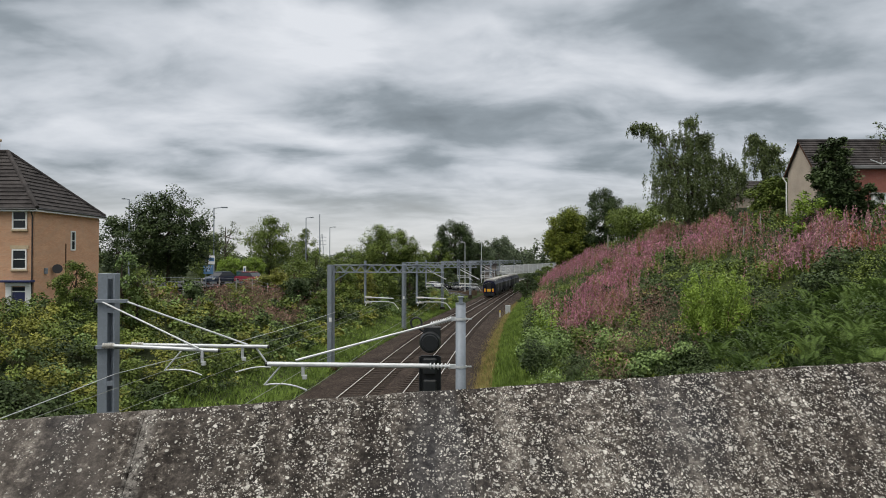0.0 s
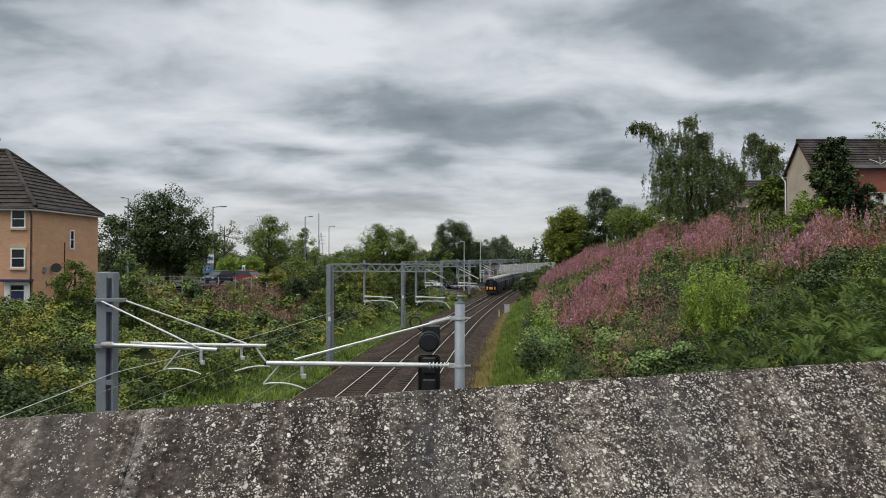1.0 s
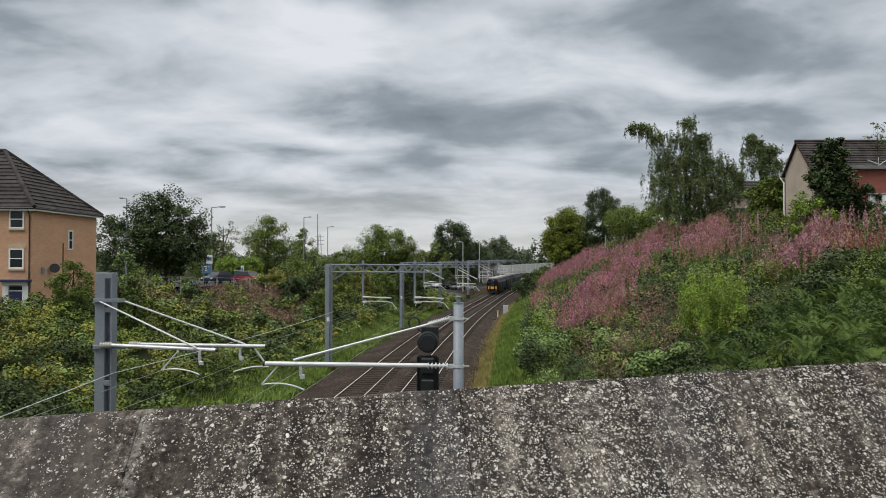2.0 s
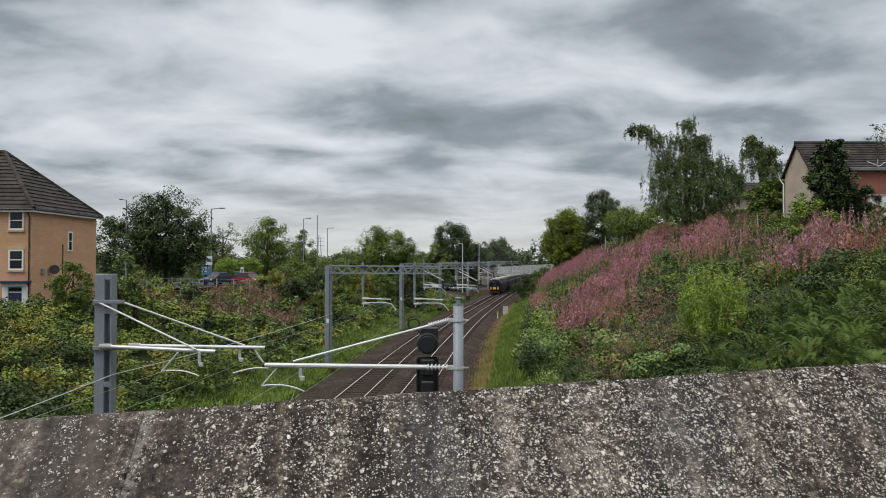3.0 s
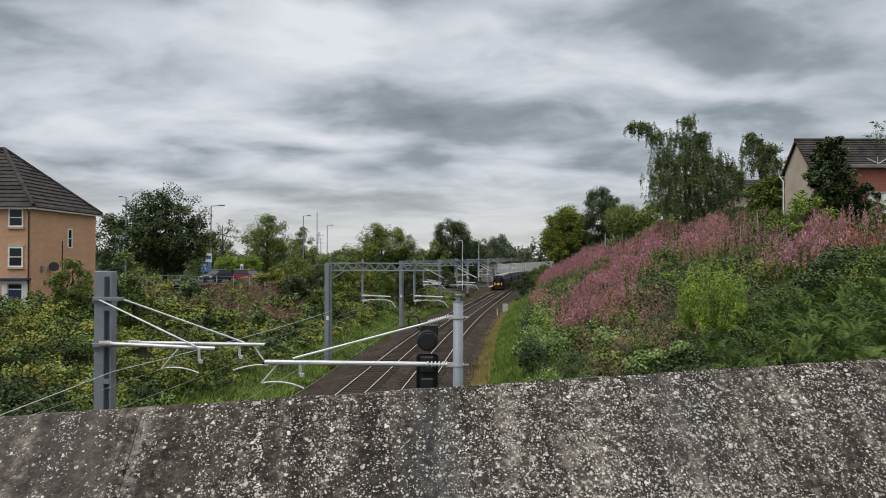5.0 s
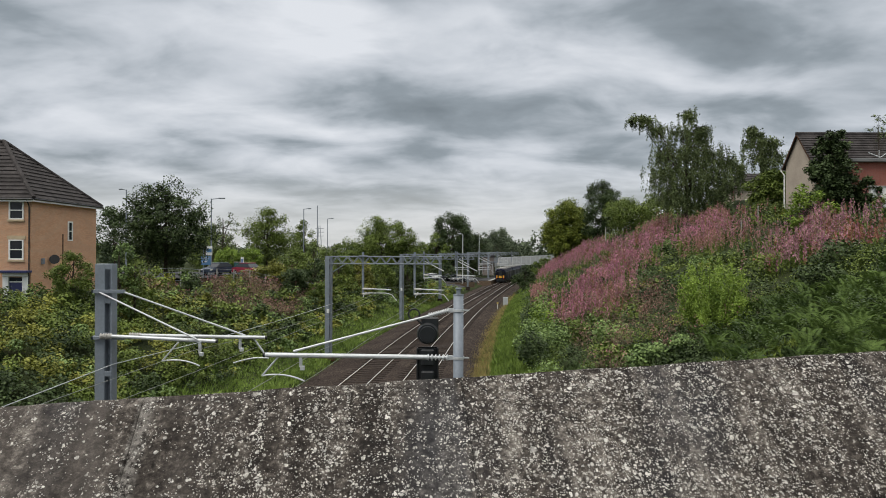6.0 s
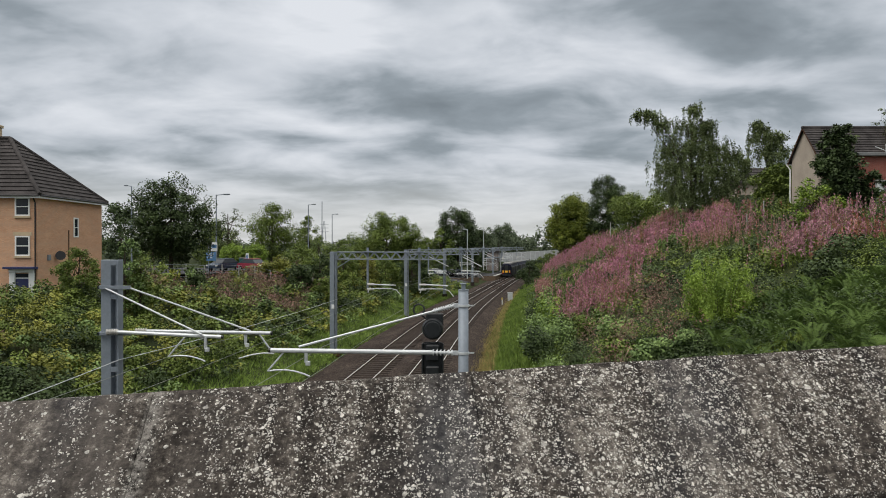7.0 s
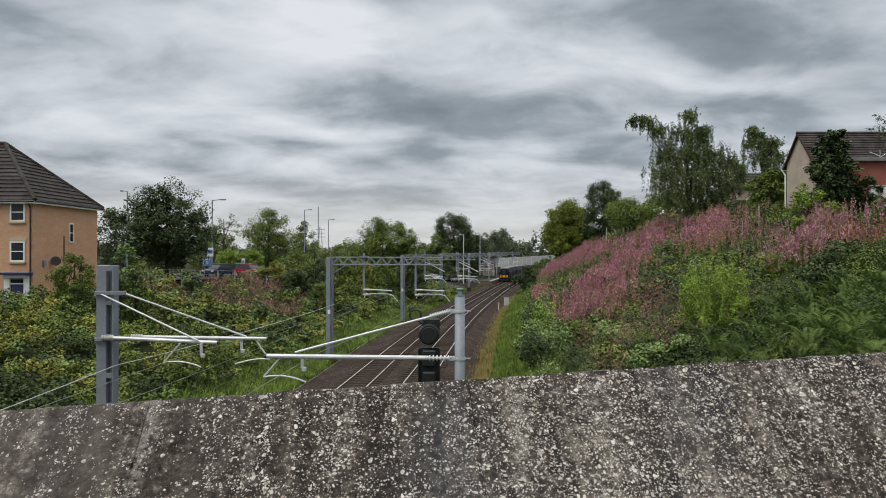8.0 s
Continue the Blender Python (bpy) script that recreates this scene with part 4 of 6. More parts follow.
def carriage(end):
    c = thing("train_carriage", pose(0, 0, 0), "dark blue electric train carriage with a yellow end panel" if end else "dark blue electric train carriage with a grey roof", "train carriage", "train")
    sec = [(-1.28, 0.95), (-1.36, 1.3), (-1.40, 2.1), (-1.33, 2.95), (-1.08, 3.45), (-0.6, 3.70), (0.6, 3.70), (1.08, 3.45), (1.33, 2.95), (1.40, 2.1), (1.36, 1.3), (1.28, 0.95)]
    bm = B()
    rows = []
    for y, k in ((-10.0, 0.94), (-9.75, 1.0), (9.75, 1.0), (10.0, 0.94)):
        rows.append([bm.verts.new((x * k, y, 0.95 + (z - 0.95) * (k if z > 1 else 1))) for x, z in sec])
    for r0, r1 in zip(rows, rows[1:]):
        for i in range(len(sec)):
            j = (i + 1) % len(sec)
            bm.faces.new((r0[i], r0[j], r1[j], r1[i]))
    bm.faces.new(rows[0][::-1])
    bm.faces.new(rows[-1])
    bmesh.ops.recalc_face_normals(bm, faces=bm.faces)
    part("body", bm, NAVY, c)
    bm = B()
    box(bm, -1.12, 1.12, -9.7, 9.7, 3.60, 3.73, 0.04)
    part("roof", bm, ROOF_GREY, c)
    for y in (-8.2, -4.6, 0.0, 4.6, 8.2):
        bm = B()
        box(bm, -0.85, 0.85, y - 1.0, y + 1.0, 3.73, 3.95, 0.08)
        part("roof_vent", bm, CONCRETE, c)
    for s in (-1, 1):
        bm = B()
        box(bm, s * 1.385 - 0.02, s * 1.385 + 0.02, -9.6, 9.6, 2.02, 2.75, 0.01)
        part("window_band", bm, TRAIN_GLASS, c)
        bm = B()
        box(bm, s * 1.39 - 0.02, s * 1.39 + 0.02, -9.6, 9.6, 2.78, 2.95, 0.01)
        part("stripe", bm, PURPLE_BAND, c)
        for y in (-3.6, 3.6):
            bm = B()
            box(bm, s * 1.40 - 0.02, s * 1.40 + 0.02, y - 0.7, y + 0.7, 1.1, 2.9, 0.02)
            part("door", bm, PURPLE_BAND, c)
    for y in (-7.2, 7.2):
        bm = B()
        box(bm, -1.0, 1.0, y - 1.3, y + 1.3, 0.28, 0.80, 0.05)
        part("bogie", bm, BLACK, c)
        for dy in (-1.1, 1.1):
            bm = B()
            for s in (-0.75, 0.75):
                tube(bm, (s - 0.06, y + dy, 0.42), (s + 0.06, y + dy, 0.42), 0.42, 0.42, 18)
            tube(bm, (-0.7, y + dy, 0.42), (0.7, y + dy, 0.42), 0.07, 0.07, 8)
            part("wheelset", bm, BLACK, c)
    bm = B()
    box(bm, -1.15, 1.15, -5.5, 5.5, 0.35, 0.97, 0.05)
    part("underframe", bm, BLACK, c)
    if end:
        for x0, x1 in ((-1.02, -0.72), (0.72, 1.02)):
            bm = B()
            box(bm, x0, x1, -10.06, -9.95, 1.25, 1.95, 0.03)
            part("warning_panel", bm, YELLOW, c)
        bm = B()
        box(bm, -0.4, 0.4, -10.10, -9.95, 1.05, 3.3, 0.03)
        part("gangway_door", bm, BLACK, c)
        bm = B()
        box(bm, -0.38, 0.38, -10.12, -10.0, 1.3, 1.85, 0.02)
        part("warning_panel", bm, YELLOW, c)
        for x0, x1 in ((-1.15, -0.45), (0.45, 1.15)):
            bm = B()
            box(bm, x0, x1, -10.05, -9.93, 2.2, 3.05, 0.04)
            part("windscreen", bm, TRAIN_GLASS, c)
        for x in (-0.95, 0.95):
            bm = B()
            tube(bm, (x, -10.1, 1.24), (x, -10.0, 1.24), 0.09, 0.09, 12)
            part("tail_lamp", bm, LAMP_RED, c)
        bm = B()
        box(bm, -1.15, 1.15, -10.0, -9.7, 0.3, 0.95, 0.08)
        tube(bm, (0, -10.35, 0.85), (0, -9.9, 0.85), 0.14, 0.14, 10)
        part("coupler_skirt", bm, BLACK, c)
    CARRIAGES.append(c)


carriage(True)
carriage(False)
carriage(False)


# ---- street furniture, cars, station ----
CAR_BLUE = plain("dark_blue_car_paint", (0.05, 0.07, 0.105), 0.25, 0.3, 0.08, 1)
CAR_RED = plain("red_car_paint", (0.33, 0.045, 0.075), 0.25, 0.2, 0.08, 1)
CAR_SILVER = plain("silver_car_paint", (0.45, 0.46, 0.48), 0.25, 0.5, 0.08, 1)
CAR_WHITE = plain("white_car_paint", (0.72, 0.73, 0.74), 0.25, 0.1, 0.05, 1)
CAR_BLACK = plain("black_car_paint", (0.02, 0.02, 0.025), 0.2, 0.3, 0.08, 1)
TYRE = plain("tyre_rubber", (0.02, 0.02, 0.02), 0.9, 0, 0.1, 5)
SIGN_BLUE = plain("blue_sign_face", (0.10, 0.22, 0.40), 0.4, 0, 0.06, 3)
TEAL = plain("dark_teal_cabinet", (0.03, 0.10, 0.10), 0.5, 0, 0.1, 3)
TIMBER = plain("weathered_timber", (0.16, 0.115, 0.08), 0.9, 0, 0.3, 3, 0.3)
BRIDGE_GREY = plain("grey_painted_bridge_panel", (0.40, 0.41, 0.41), 0.6, 0.1, 0.12, 1.2)
LENS = plain("lamp_lens", (0.7, 0.7, 0.66), 0.3, 0, 0.05, 5)


def car(x, y, z, turn, paint, label):
    c = thing("car", pose(x, y, z, 0, 0, turn), label, "car", "parked cars")
    hood = [(-2.1, 0.35), (-2.12, 0.75), (-1.25, 0.92), (1.35, 0.95), (2.05, 0.88), (2.1, 0.35)]
    cab = [(-1.25, 0.92), (-0.45, 1.42), (0.95, 1.45), (1.75, 0.95)]
    for nm, sec, w0, w1, mat in (("body", hood, 0.86, 0.86, paint), ("glasshouse", cab, 0.80, 0.62, GLASS_DARK)):
        bm = B()
        s0 = [bm.verts.new((p, -(w0 if q < 1 else w1), q)) for p, q in sec]
        s1 = [bm.verts.new((p, (w0 if q < 1 else w1), q)) for p, q in sec]
        n = len(sec)
        bm.faces.new(s0)
        bm.faces.new(s1[::-1])
        for i in range(n):
            bm.faces.new((s0[i], s1[i], s1[(i + 1) % n], s0[(i + 1) % n]))
        bmesh.ops.recalc_face_normals(bm, faces=bm.faces)
        bmesh.ops.bevel(bm, geom=list(bm.edges), offset=0.05, segments=2, affect="EDGES")
        part(nm, bm, mat, c)
    bm = B()
    box(bm, -0.5, 1.0, -0.63, 0.63, 1.40, 1.47, 0.03)
    part("roof", bm, paint, c)
    for px in (-1.3, 1.3):
        for s in (-1, 1):
            bm = B()
            tube(bm, (px, s * 0.72, 0.31), (px, s * 0.90, 0.31), 0.31, 0.31, 16)
            wheel = part("wheel", bm, TYRE, c)
            bm = B()
            tube(bm, (px, s * 0.895, 0.31), (px, s * 0.915, 0.31), 0.19, 0.17, 12)
            part("rim", bm, CAR_SILVER, wheel)
    for s in (-1, 1):
        bm = B()
        box(bm, -2.14, -2.0, s * 0.68 - 0.14, s * 0.68 + 0.14, 0.6, 0.74, 0.02)
        part("headlight", bm, LENS, c)
        bm = B()
        box(bm, 2.0, 2.11, s * 0.72 - 0.1, s * 0.72 + 0.1, 0.62, 0.84, 0.02)
        part("rear_light", bm, CAR_RED, c)
    return c


def street_lamp(x, y, z, h, arm, turn=0, pole=None):
    c = thing("street_lamp", pose(x, y, z, 0, 0, turn), "tall grey steel street lamp" if arm else "tall slim grey steel pole", "street lamp", "street lamps")
    bm = B()
    tube(bm, (0, 0, -0.3), (0, 0, h), 0.10, 0.065, 10)
    part("pole", bm, pole or STEEL, c)
    if arm:
        bm = B()
        tube(bm, (0, 0, h - 0.05), (arm * 0.6, 0, h + 0.06), 0.05, 0.05, 8)
        part("arm", bm, pole or STEEL, c)
        bm = B()
        box(bm, min(arm * 0.55, arm), max(arm * 0.55, arm), -0.16, 0.16, h, h + 0.13, 0.03)
        head = part("lantern", bm, pole or STEEL, c)
        bm = B()
        box(bm, min(arm * 0.6, arm * 0.95), max(arm * 0.6, arm * 0.95), -0.12, 0.12, h - 0.03, h - 0.005)
        part("lens", bm, LENS, head)


def roadside():
    bm = B()
    rows = []
    for i in range(16):
        y = 70 + i * 5
        rows.append([bm.verts.new((x + 0.08 * y - 6, y, land(x + 0.08 * y - 6, y) + 0.35)) for x in (-62, -42, -34, -26)])
    for r0, r1 in zip(rows, rows[1:]):
        for a, b, c, d in zip(r0, r0[1:], r1[1:], r1):
            bm.faces.new((a, b, c, d))
    tagged(mesh_object("car_park", bm, ASPHALT), "asphalt car park on top of the bank", "car park", kind="structure")
    for x, y, t, p, lab in ((-26.0, 80, 68, CAR_BLUE, "dark blue estate car parked on the bank top"), (-22.2, 79, 143, CAR_RED, "dark red hatchback parked behind the bank"), (-20.0, 84, 100, CAR_SILVER, "silver car parked nose-on beside the hedge")):
        car(x, y, 4.62, t, p, lab)
    street_lamp(-39.6, 86, 4.3, 10.8, -0.9)
    street_lamp(-28.9, 86, 4.3, 9.7, 1.7)
    street_lamp(-22.1, 110, 3.6, 10.6, 1.2)
    street_lamp(-21.7, 120, 3.2, 12.2, 0)
    street_lamp(-22.4, 135, 2.5, 11.3, 1.2)
    street_lamp(4.45, 138, 1.2, 9.7, -0.9, 0, PALE_STEEL)
    street_lamp(10.7, 190, 1.2, 11.0, -0.9, 0, PALE_STEEL)
    # blue and white station sign, cabinet, notice post
    s = thing("sign_board", pose(-26.7, 78, 3.75), "blue and white sign board on two posts", "sign")
    for x in (-0.4, 0.4):
        bm = B()
        tube(bm, (x, 0, 0), (x, 0, 4.0), 0.05, 0.05, 8)
        part("post", bm, STEEL, s)
    bm = B()
    box(bm, -0.1, 0.62, -0.08, -0.03, 3.2, 4.2, 0.01)
    part("upper_panel", bm, WHITE, s)
    bm = B()
    box(bm, -0.02, 0.55, -0.10, -0.082, 3.55, 3.95)
    part("blue_field", bm, SIGN_BLUE, s)
    bm = B()
    box(bm, -0.65, 0.45, -0.08, -0.03, 2.1, 3.1, 0.01)
    part("lower_panel", bm, SIGN_BLUE, s, "pale blue panel")
    for i in range(3):
        bm = B()
        box(bm, -0.5, 0.25 - 0.1 * i, -0.095, -0.082, 2.85 - 0.22 * i, 2.93 - 0.22 * i)
        part("text_bar", bm, WHITE, s)
    c = thing("cabinet", pose(-26.1, 88, 4.6), "dark teal roadside equipment cabinet", "cabinet")
    bm = B()
    box(bm, -0.45, 0.45, -0.3, 0.3, 0, 1.35, 0.03)
    part("body", bm, TEAL, c)
    bm = B()
    box(bm, -0.5, 0.5, -0.35, 0.35, 1.35, 1.42, 0.02)
    part("lid", bm, CONCRETE, c)
    n = thing("notice_post", pose(-23.4, 80.5, 4.6), "slim white notice post in the car park", "post")
    bm = B()
    box(bm, -0.16, 0.16, -0.06, 0.06, 0, 2.1, 0.02)
    part("board", bm, WHITE, n)
    bm = B()
    box(bm, -0.1, 0.1, -0.075, -0.062, 1.3, 1.9)
    part("panel", bm, SIGN_BLUE, n)
    for x, y, h in ((26.6, 110, 3.6), (26.9, 61, 1.6), (29.8, 64, 1.7)):
        p = thing("pole", pose(x, y, land(x, y)), "slim weathered grey pole among the bank's plants", "pole")
        bm = B()
        tube(bm, (0, 0, -0.3), (0, 0, h), 0.08 if h > 3 else 0.06, 0.06 if h > 3 else 0.05, 8)
        part("shaft", bm, CONCRETE, p)
        bm = B()
        tube(bm, (0, 0, h), (0, 0, h + 0.06), 0.09, 0.05, 8)
        part("cap", bm, CONCRETE, p)
    # post and mesh fence along the crest
    f = thing("fence", pose(0, 0, 0), "thin wire fence with pale posts along the bank top", "fence")
    last = None
    for i in range(16):
        x, y = -30.5 + i * 1.15, 53 + i * 1.5
        z = land(x, y)
        bm = B()
        tube(bm, (x, y, z - 0.2), (x, y, z + 1.65), 0.045, 0.045, 6)
        part("post", bm, CONCRETE, f)
        if last:
            bm = B()
            for k in (0.5, 0.9, 1.25, 1.6):
                tube(bm, (last[0], last[1], last[2] + k), (x, y, z + k), 0.012, 0.012, 4)
            part("wire", bm, STEEL, f)
        last = (x, y, z)


def trackside():
    c = thing("trackside_cabinet", pose(*P(5.5, 100, -0.05)), "pale grey trackside equipment cabinet beside the rails", "cabinet")
    bm = B()
    box(bm, -0.34, 0.34, -0.25, 0.25, 0.1, 1.25, 0.02)
    part("body", bm, PALE_STEEL, c)
    bm = B()
    box(bm, -0.38, 0.38, -0.29, 0.29, 1.25, 1.31, 0.01)
    part("lid", bm, PALE_STEEL, c)
    bm = B()
    box(bm, -0.3, 0.3, -0.2, 0.2, -0.4, 0.1)
    part("plinth", bm, CONCRETE, c)
    p = thing("marker_post", pose(*P(4.4, 99, -0.4)), "short white trackside marker post", "post")
    bm = B()
    box(bm, -0.06, 0.06, -0.04, 0.04, 0, 0.9, 0.01)
    part("stake", bm, WHITE, p)
    bm = B()
    box(bm, -0.12, 0.12, -0.055, -0.042, 0.7, 1.0)
    part("plate", bm, YELLOW_PLATE, p)
    b = thing("trackside_box", pose(*P(-5.6, 48.6, -0.3)), "small rusty brown trackside box in the ballast", "box")
    bm = B()
    box(bm, -0.3, 0.3, -0.2, 0.2, 0, 0.45, 0.03)
    part("case", bm, RAIL_SIDE, b)
    bm = B()
    box(bm, -0.33, 0.33, -0.23, 0.23, 0.45, 0.5, 0.01)
    part("lid", bm, RAIL_SIDE, b)


YELLOW_PLATE = plain("faded_yellow_plate", (0.55, 0.42, 0.10), 0.6, 0, 0.1, 3)


def station():
    # platform on the near side of the line, with a pale edge
    pl = thing("platform", pose(0, 0, 0), "station platform with pale edge beside the curving track", "platform", kind="structure")
    for nm, o0, o1, z0, z1, mat in (("platform_wall", -6.8, -3.35, -0.5, 0.86, TIMBER), ("platform_edge", -4.0, -3.25, 0.864, 0.93, CONCRETE), ("platform_surface", -6.8, -4.0, 0.864, 0.925, ASPHALT)):
        bm = B()
        rows = []
        for i in range(24):
            y = 172 + i * 5
            rows.append([bm.verts.new(P(o, y, z)) for o, z in ((o0, z0), (o0, z1), (o1, z1), (o1, z0))])
        for r0, r1 in zip(rows, rows[1:]):
            for j in range(4):
                bm.faces.new((r0[j], r0[(j + 1) % 4], r1[(j + 1) % 4], r1[j]))
        bm.faces.new(rows[0])
        bm.faces.new(rows[-1][::-1])
        bmesh.ops.recalc_face_normals(bm, faces=bm.faces)
        part(nm, bm, mat, pl)
    # footbridge: panelled sides on a slender deck, stair tower on the near end
    y = 196.0
    fb = thing("footbridge", Matrix.Translation(P(3.4, y, 0.5)) @ pose(0, 0, 0, 0, 0, -6), "grey panelled station footbridge crossing over the tracks", "footbridge")
    def sloped(bm):
        for v in bm.verts:
            v.co.z += 0.055 * (v.co.x + 8.8) - 0.75
        return bm

    bm = B()
    box(bm, -8.8, 14, -1.2, 1.2, 4.75, 5.0)
    part("deck", sloped(bm), BRIDGE_GREY, fb)
    for s in (-1.2, 1.2):
        for i in range(17):
            bm = B()
            x = -8.8 + i * 1.3
            box(bm, x + 0.05, x + 1.25, s - 0.05, s + 0.05, 4.45, 6.45, 0.02)
            part("side_panel", sloped(bm), BRIDGE_GREY, fb)
            bm = B()
            box(bm, x - 0.05, x + 0.05, s - 0.09, s + 0.09, 4.35, 6.5)
            part("panel_post", sloped(bm), PALE_STEEL, fb)
        bm = B()
        box(bm, -8.9, 14.0, s - 0.09, s + 0.09, 6.5, 6.62)
        box(bm, -8.9, 14.0, s - 0.12, s + 0.12, 4.15, 4.35)
        part("rail", sloped(bm), PALE_STEEL, fb)
    for x in (-8.3, -7.0, 7.8):
        bm = B()
        box(bm, x - 0.15, x + 0.15, -0.6, 0.6, -0.5, 3.95 + 0.055 * (x + 8.8), 0.03)
        part("pier", bm, PALE_STEEL, fb)
    st = thing("stair_tower", Matrix.Translation(P(-6.6, 197, 0.9)) @ pose(0, 0, 0, 0, 0, -6), "dark brick stair tower with pitched roof by the footbridge", "stair tower")
    bm = B()
    box(bm, -2.2, 1.0, -2.5, 2.5, 0.5, 5.6)
    part("wall", bm, plain("grey_brown_cladding", (0.24, 0.205, 0.18), 0.8, 0, 0.2, 1), st)
    bm = B()
    v = [bm.verts.new(p) for p in ((-2.5, -2.8, 5.6), (1.3, -2.8, 5.6), (1.3, 2.8, 5.6), (-2.5, 2.8, 5.6), (0.9, -2.8, 7.0), (0.9, 2.8, 7.0))]
    for f in ((0, 1, 4), (3, 5, 2), (0, 4, 5, 3), (1, 2, 5, 4), (0, 3, 2, 1)):
        bm.faces.new([v[i] for i in f])
    bmesh.ops.recalc_face_normals(bm, faces=bm.faces)
    part("roof", bm, TILE, st)
    for x in (-2.3, -0.8, 0.6, 1.6, 2.8):
        bm = B()
        tube(bm, (x, -3.2, 0.8), (x, -3.2, 4.2), 0.06, 0.06, 8)
        part("post", bm, PALE_STEEL, st)
    bm = B()
    box(bm, -2.6, 3.2, -3.4, -2.6, 4.2, 4.45, 0.03)
    part("canopy", bm, STEEL, st)
    # station car park with two ranks of cars and a close-boarded fence
    bm = B()
    rows = [[bm.verts.new((mid(yy) + o, yy, land(mid(yy) + o, yy) + 0.12)) for o in (-44, -36, -30, -26, -23, -20, -18, -16, -14, -12, -10, -9, -8)] for yy in range(152, 204, 2)]
    for r0, r1 in zip(rows, rows[1:]):
        for a, b, c, d in zip(r0, r0[1:], r1[1:], r1):
            bm.faces.new((a, b, c, d))
    tagged(mesh_object("station_car_park", bm, ASPHALT), "asphalt station car park beside the line", "car park", kind="structure")
    paints = [(CAR_BLACK, "black"), (CAR_BLUE, "dark blue"), (CAR_SILVER, "silver"), (CAR_BLUE, "dark blue"), (CAR_WHITE, "white"), (CAR_BLACK, "black"), (CAR_SILVER, "silver"), (CAR_BLUE, "dark blue"), (CAR_SILVER, "silver")]
    for rank, (x0, y0) in enumerate(((-10.0, 161.0), (-8.5, 170.0))):
        for i, (pt, nm) in enumerate(paints[rank:] + paints[:rank]):
            if rank == 1 and i > 6:
                continue
            car(x0 + i * 2.05, y0 + i * 1.55, land(x0 + i * 2.05, y0 + i * 1.55) + 0.13, 130, pt, nm + " car parked in the station car park rank")
    f = thing("timber_fence", pose(0, 0, 0), "brown close-boarded timber fence below the car park", "fence")
    for i in range(26):
        p, q = Vector((-8.0 + i * 0.62, 152 + i * 0.45, -1.5)), Vector((-8.0 + (i + 1) * 0.62, 152 + (i + 1) * 0.45, -1.5))
        bm = B()
        d = (q - p).normalized()
        box(bm, 0.01, 0.755, -0.03, 0.03, 0.0, 1.5 + 0.05 * random.random(), 0.01, Matrix.Translation(p) @ d.to_track_quat("X", "Z").to_matrix().to_4x4())
        part("board", bm, TIMBER, f)
    # a lattice power pylon on the horizon
    py = thing("pylon", pose(-160, 900, 0), "faint lattice electricity pylon on the horizon", "pylon")
    bm = B()
    for s in (-1, 1):
        for t in (-1, 1):
            tube(bm, (s * 3.5, t * 3.5, 0), (s * 0.7, t * 0.7, 40), 0.3, 0.2, 4)
    part("legs", bm, STEEL, py)
    for z in (26, 31, 36):
        bm = B()
        tube(bm, (-6, 0, z), (6, 0, z), 0.3, 0.3, 4)
        part("cross_arm", bm, STEEL, py)


roadside()
trackside()
station()


# ---- plants ----
rng = np.random.default_rng(7)
LEAF_DARK = leaf_material("dark_foliage", (0.012, 0.023, 0.009), (0.050, 0.078, 0.028), (0.09, 0.12, 0.055))
LEAF_MID = leaf_material("green_foliage", (0.026, 0.050, 0.012), (0.122, 0.170, 0.036), (0.19, 0.22, 0.06))
LEAF_PALE = leaf_material("pale_green_foliage", (0.040, 0.078, 0.022), (0.150, 0.225, 0.075), (0.24, 0.31, 0.14))
LEAF_YELLOW = leaf_material("yellow_green_foliage", (0.052, 0.076, 0.014), (0.180, 0.195, 0.040), (0.30, 0.30, 0.07))
LEAF_LIME = leaf_material("lime_foliage", (0.060, 0.110, 0.018), (0.175, 0.265, 0.042), (0.30, 0.38, 0.09))
LEAF_BROWN = leaf_material("dry_brown_herbage", (0.050, 0.038, 0.024), (0.170, 0.125, 0.090), (0.32, 0.25, 0.20))
LEAF_WILLOW = leaf_material("grey_green_foliage", (0.026, 0.044, 0.017), (0.105, 0.140, 0.055), (0.21, 0.25, 0.13))
LEAF_GOLD = leaf_material("golden_green_foliage", (0.030, 0.054, 0.010), (0.140, 0.175, 0.028), (0.28, 0.27, 0.06))
# distance haze painted into the leaves: duller and bluer than the near greens
HAZED_GREEN = leaf_material("hazed_green_foliage", (0.028, 0.046, 0.026), (0.080, 0.108, 0.060), None, 0.7, 0.06)
GRASS = leaf_material("green_grass", (0.042, 0.078, 0.016), (0.135, 0.205, 0.042), (0.20, 0.26, 0.08))
DRY_GRASS = leaf_material("seeding_yellow_grass", (0.10, 0.10, 0.035), (0.26, 0.22, 0.09), (0.36, 0.30, 0.15))
PINK = leaf_material("willowherb_pink", (0.185, 0.075, 0.108), (0.350, 0.158, 0.222), (0.60, 0.40, 0.44), 0.6, 0.5)
DUSKY = leaf_material("faded_willowherb_pink", (0.150, 0.070, 0.066), (0.310, 0.170, 0.165), (0.48, 0.34, 0.32), 0.7, 0.5)
MAUVE = leaf_material("willowherb_mauve", (0.175, 0.086, 0.112), (0.320, 0.178, 0.215), (0.60, 0.42, 0.47), 0.6, 0.5)
RUST = leaf_material("rust_red_dock", (0.11, 0.045, 0.034), (0.23, 0.105, 0.078), (0.36, 0.20, 0.15), 0.8, 0.5)
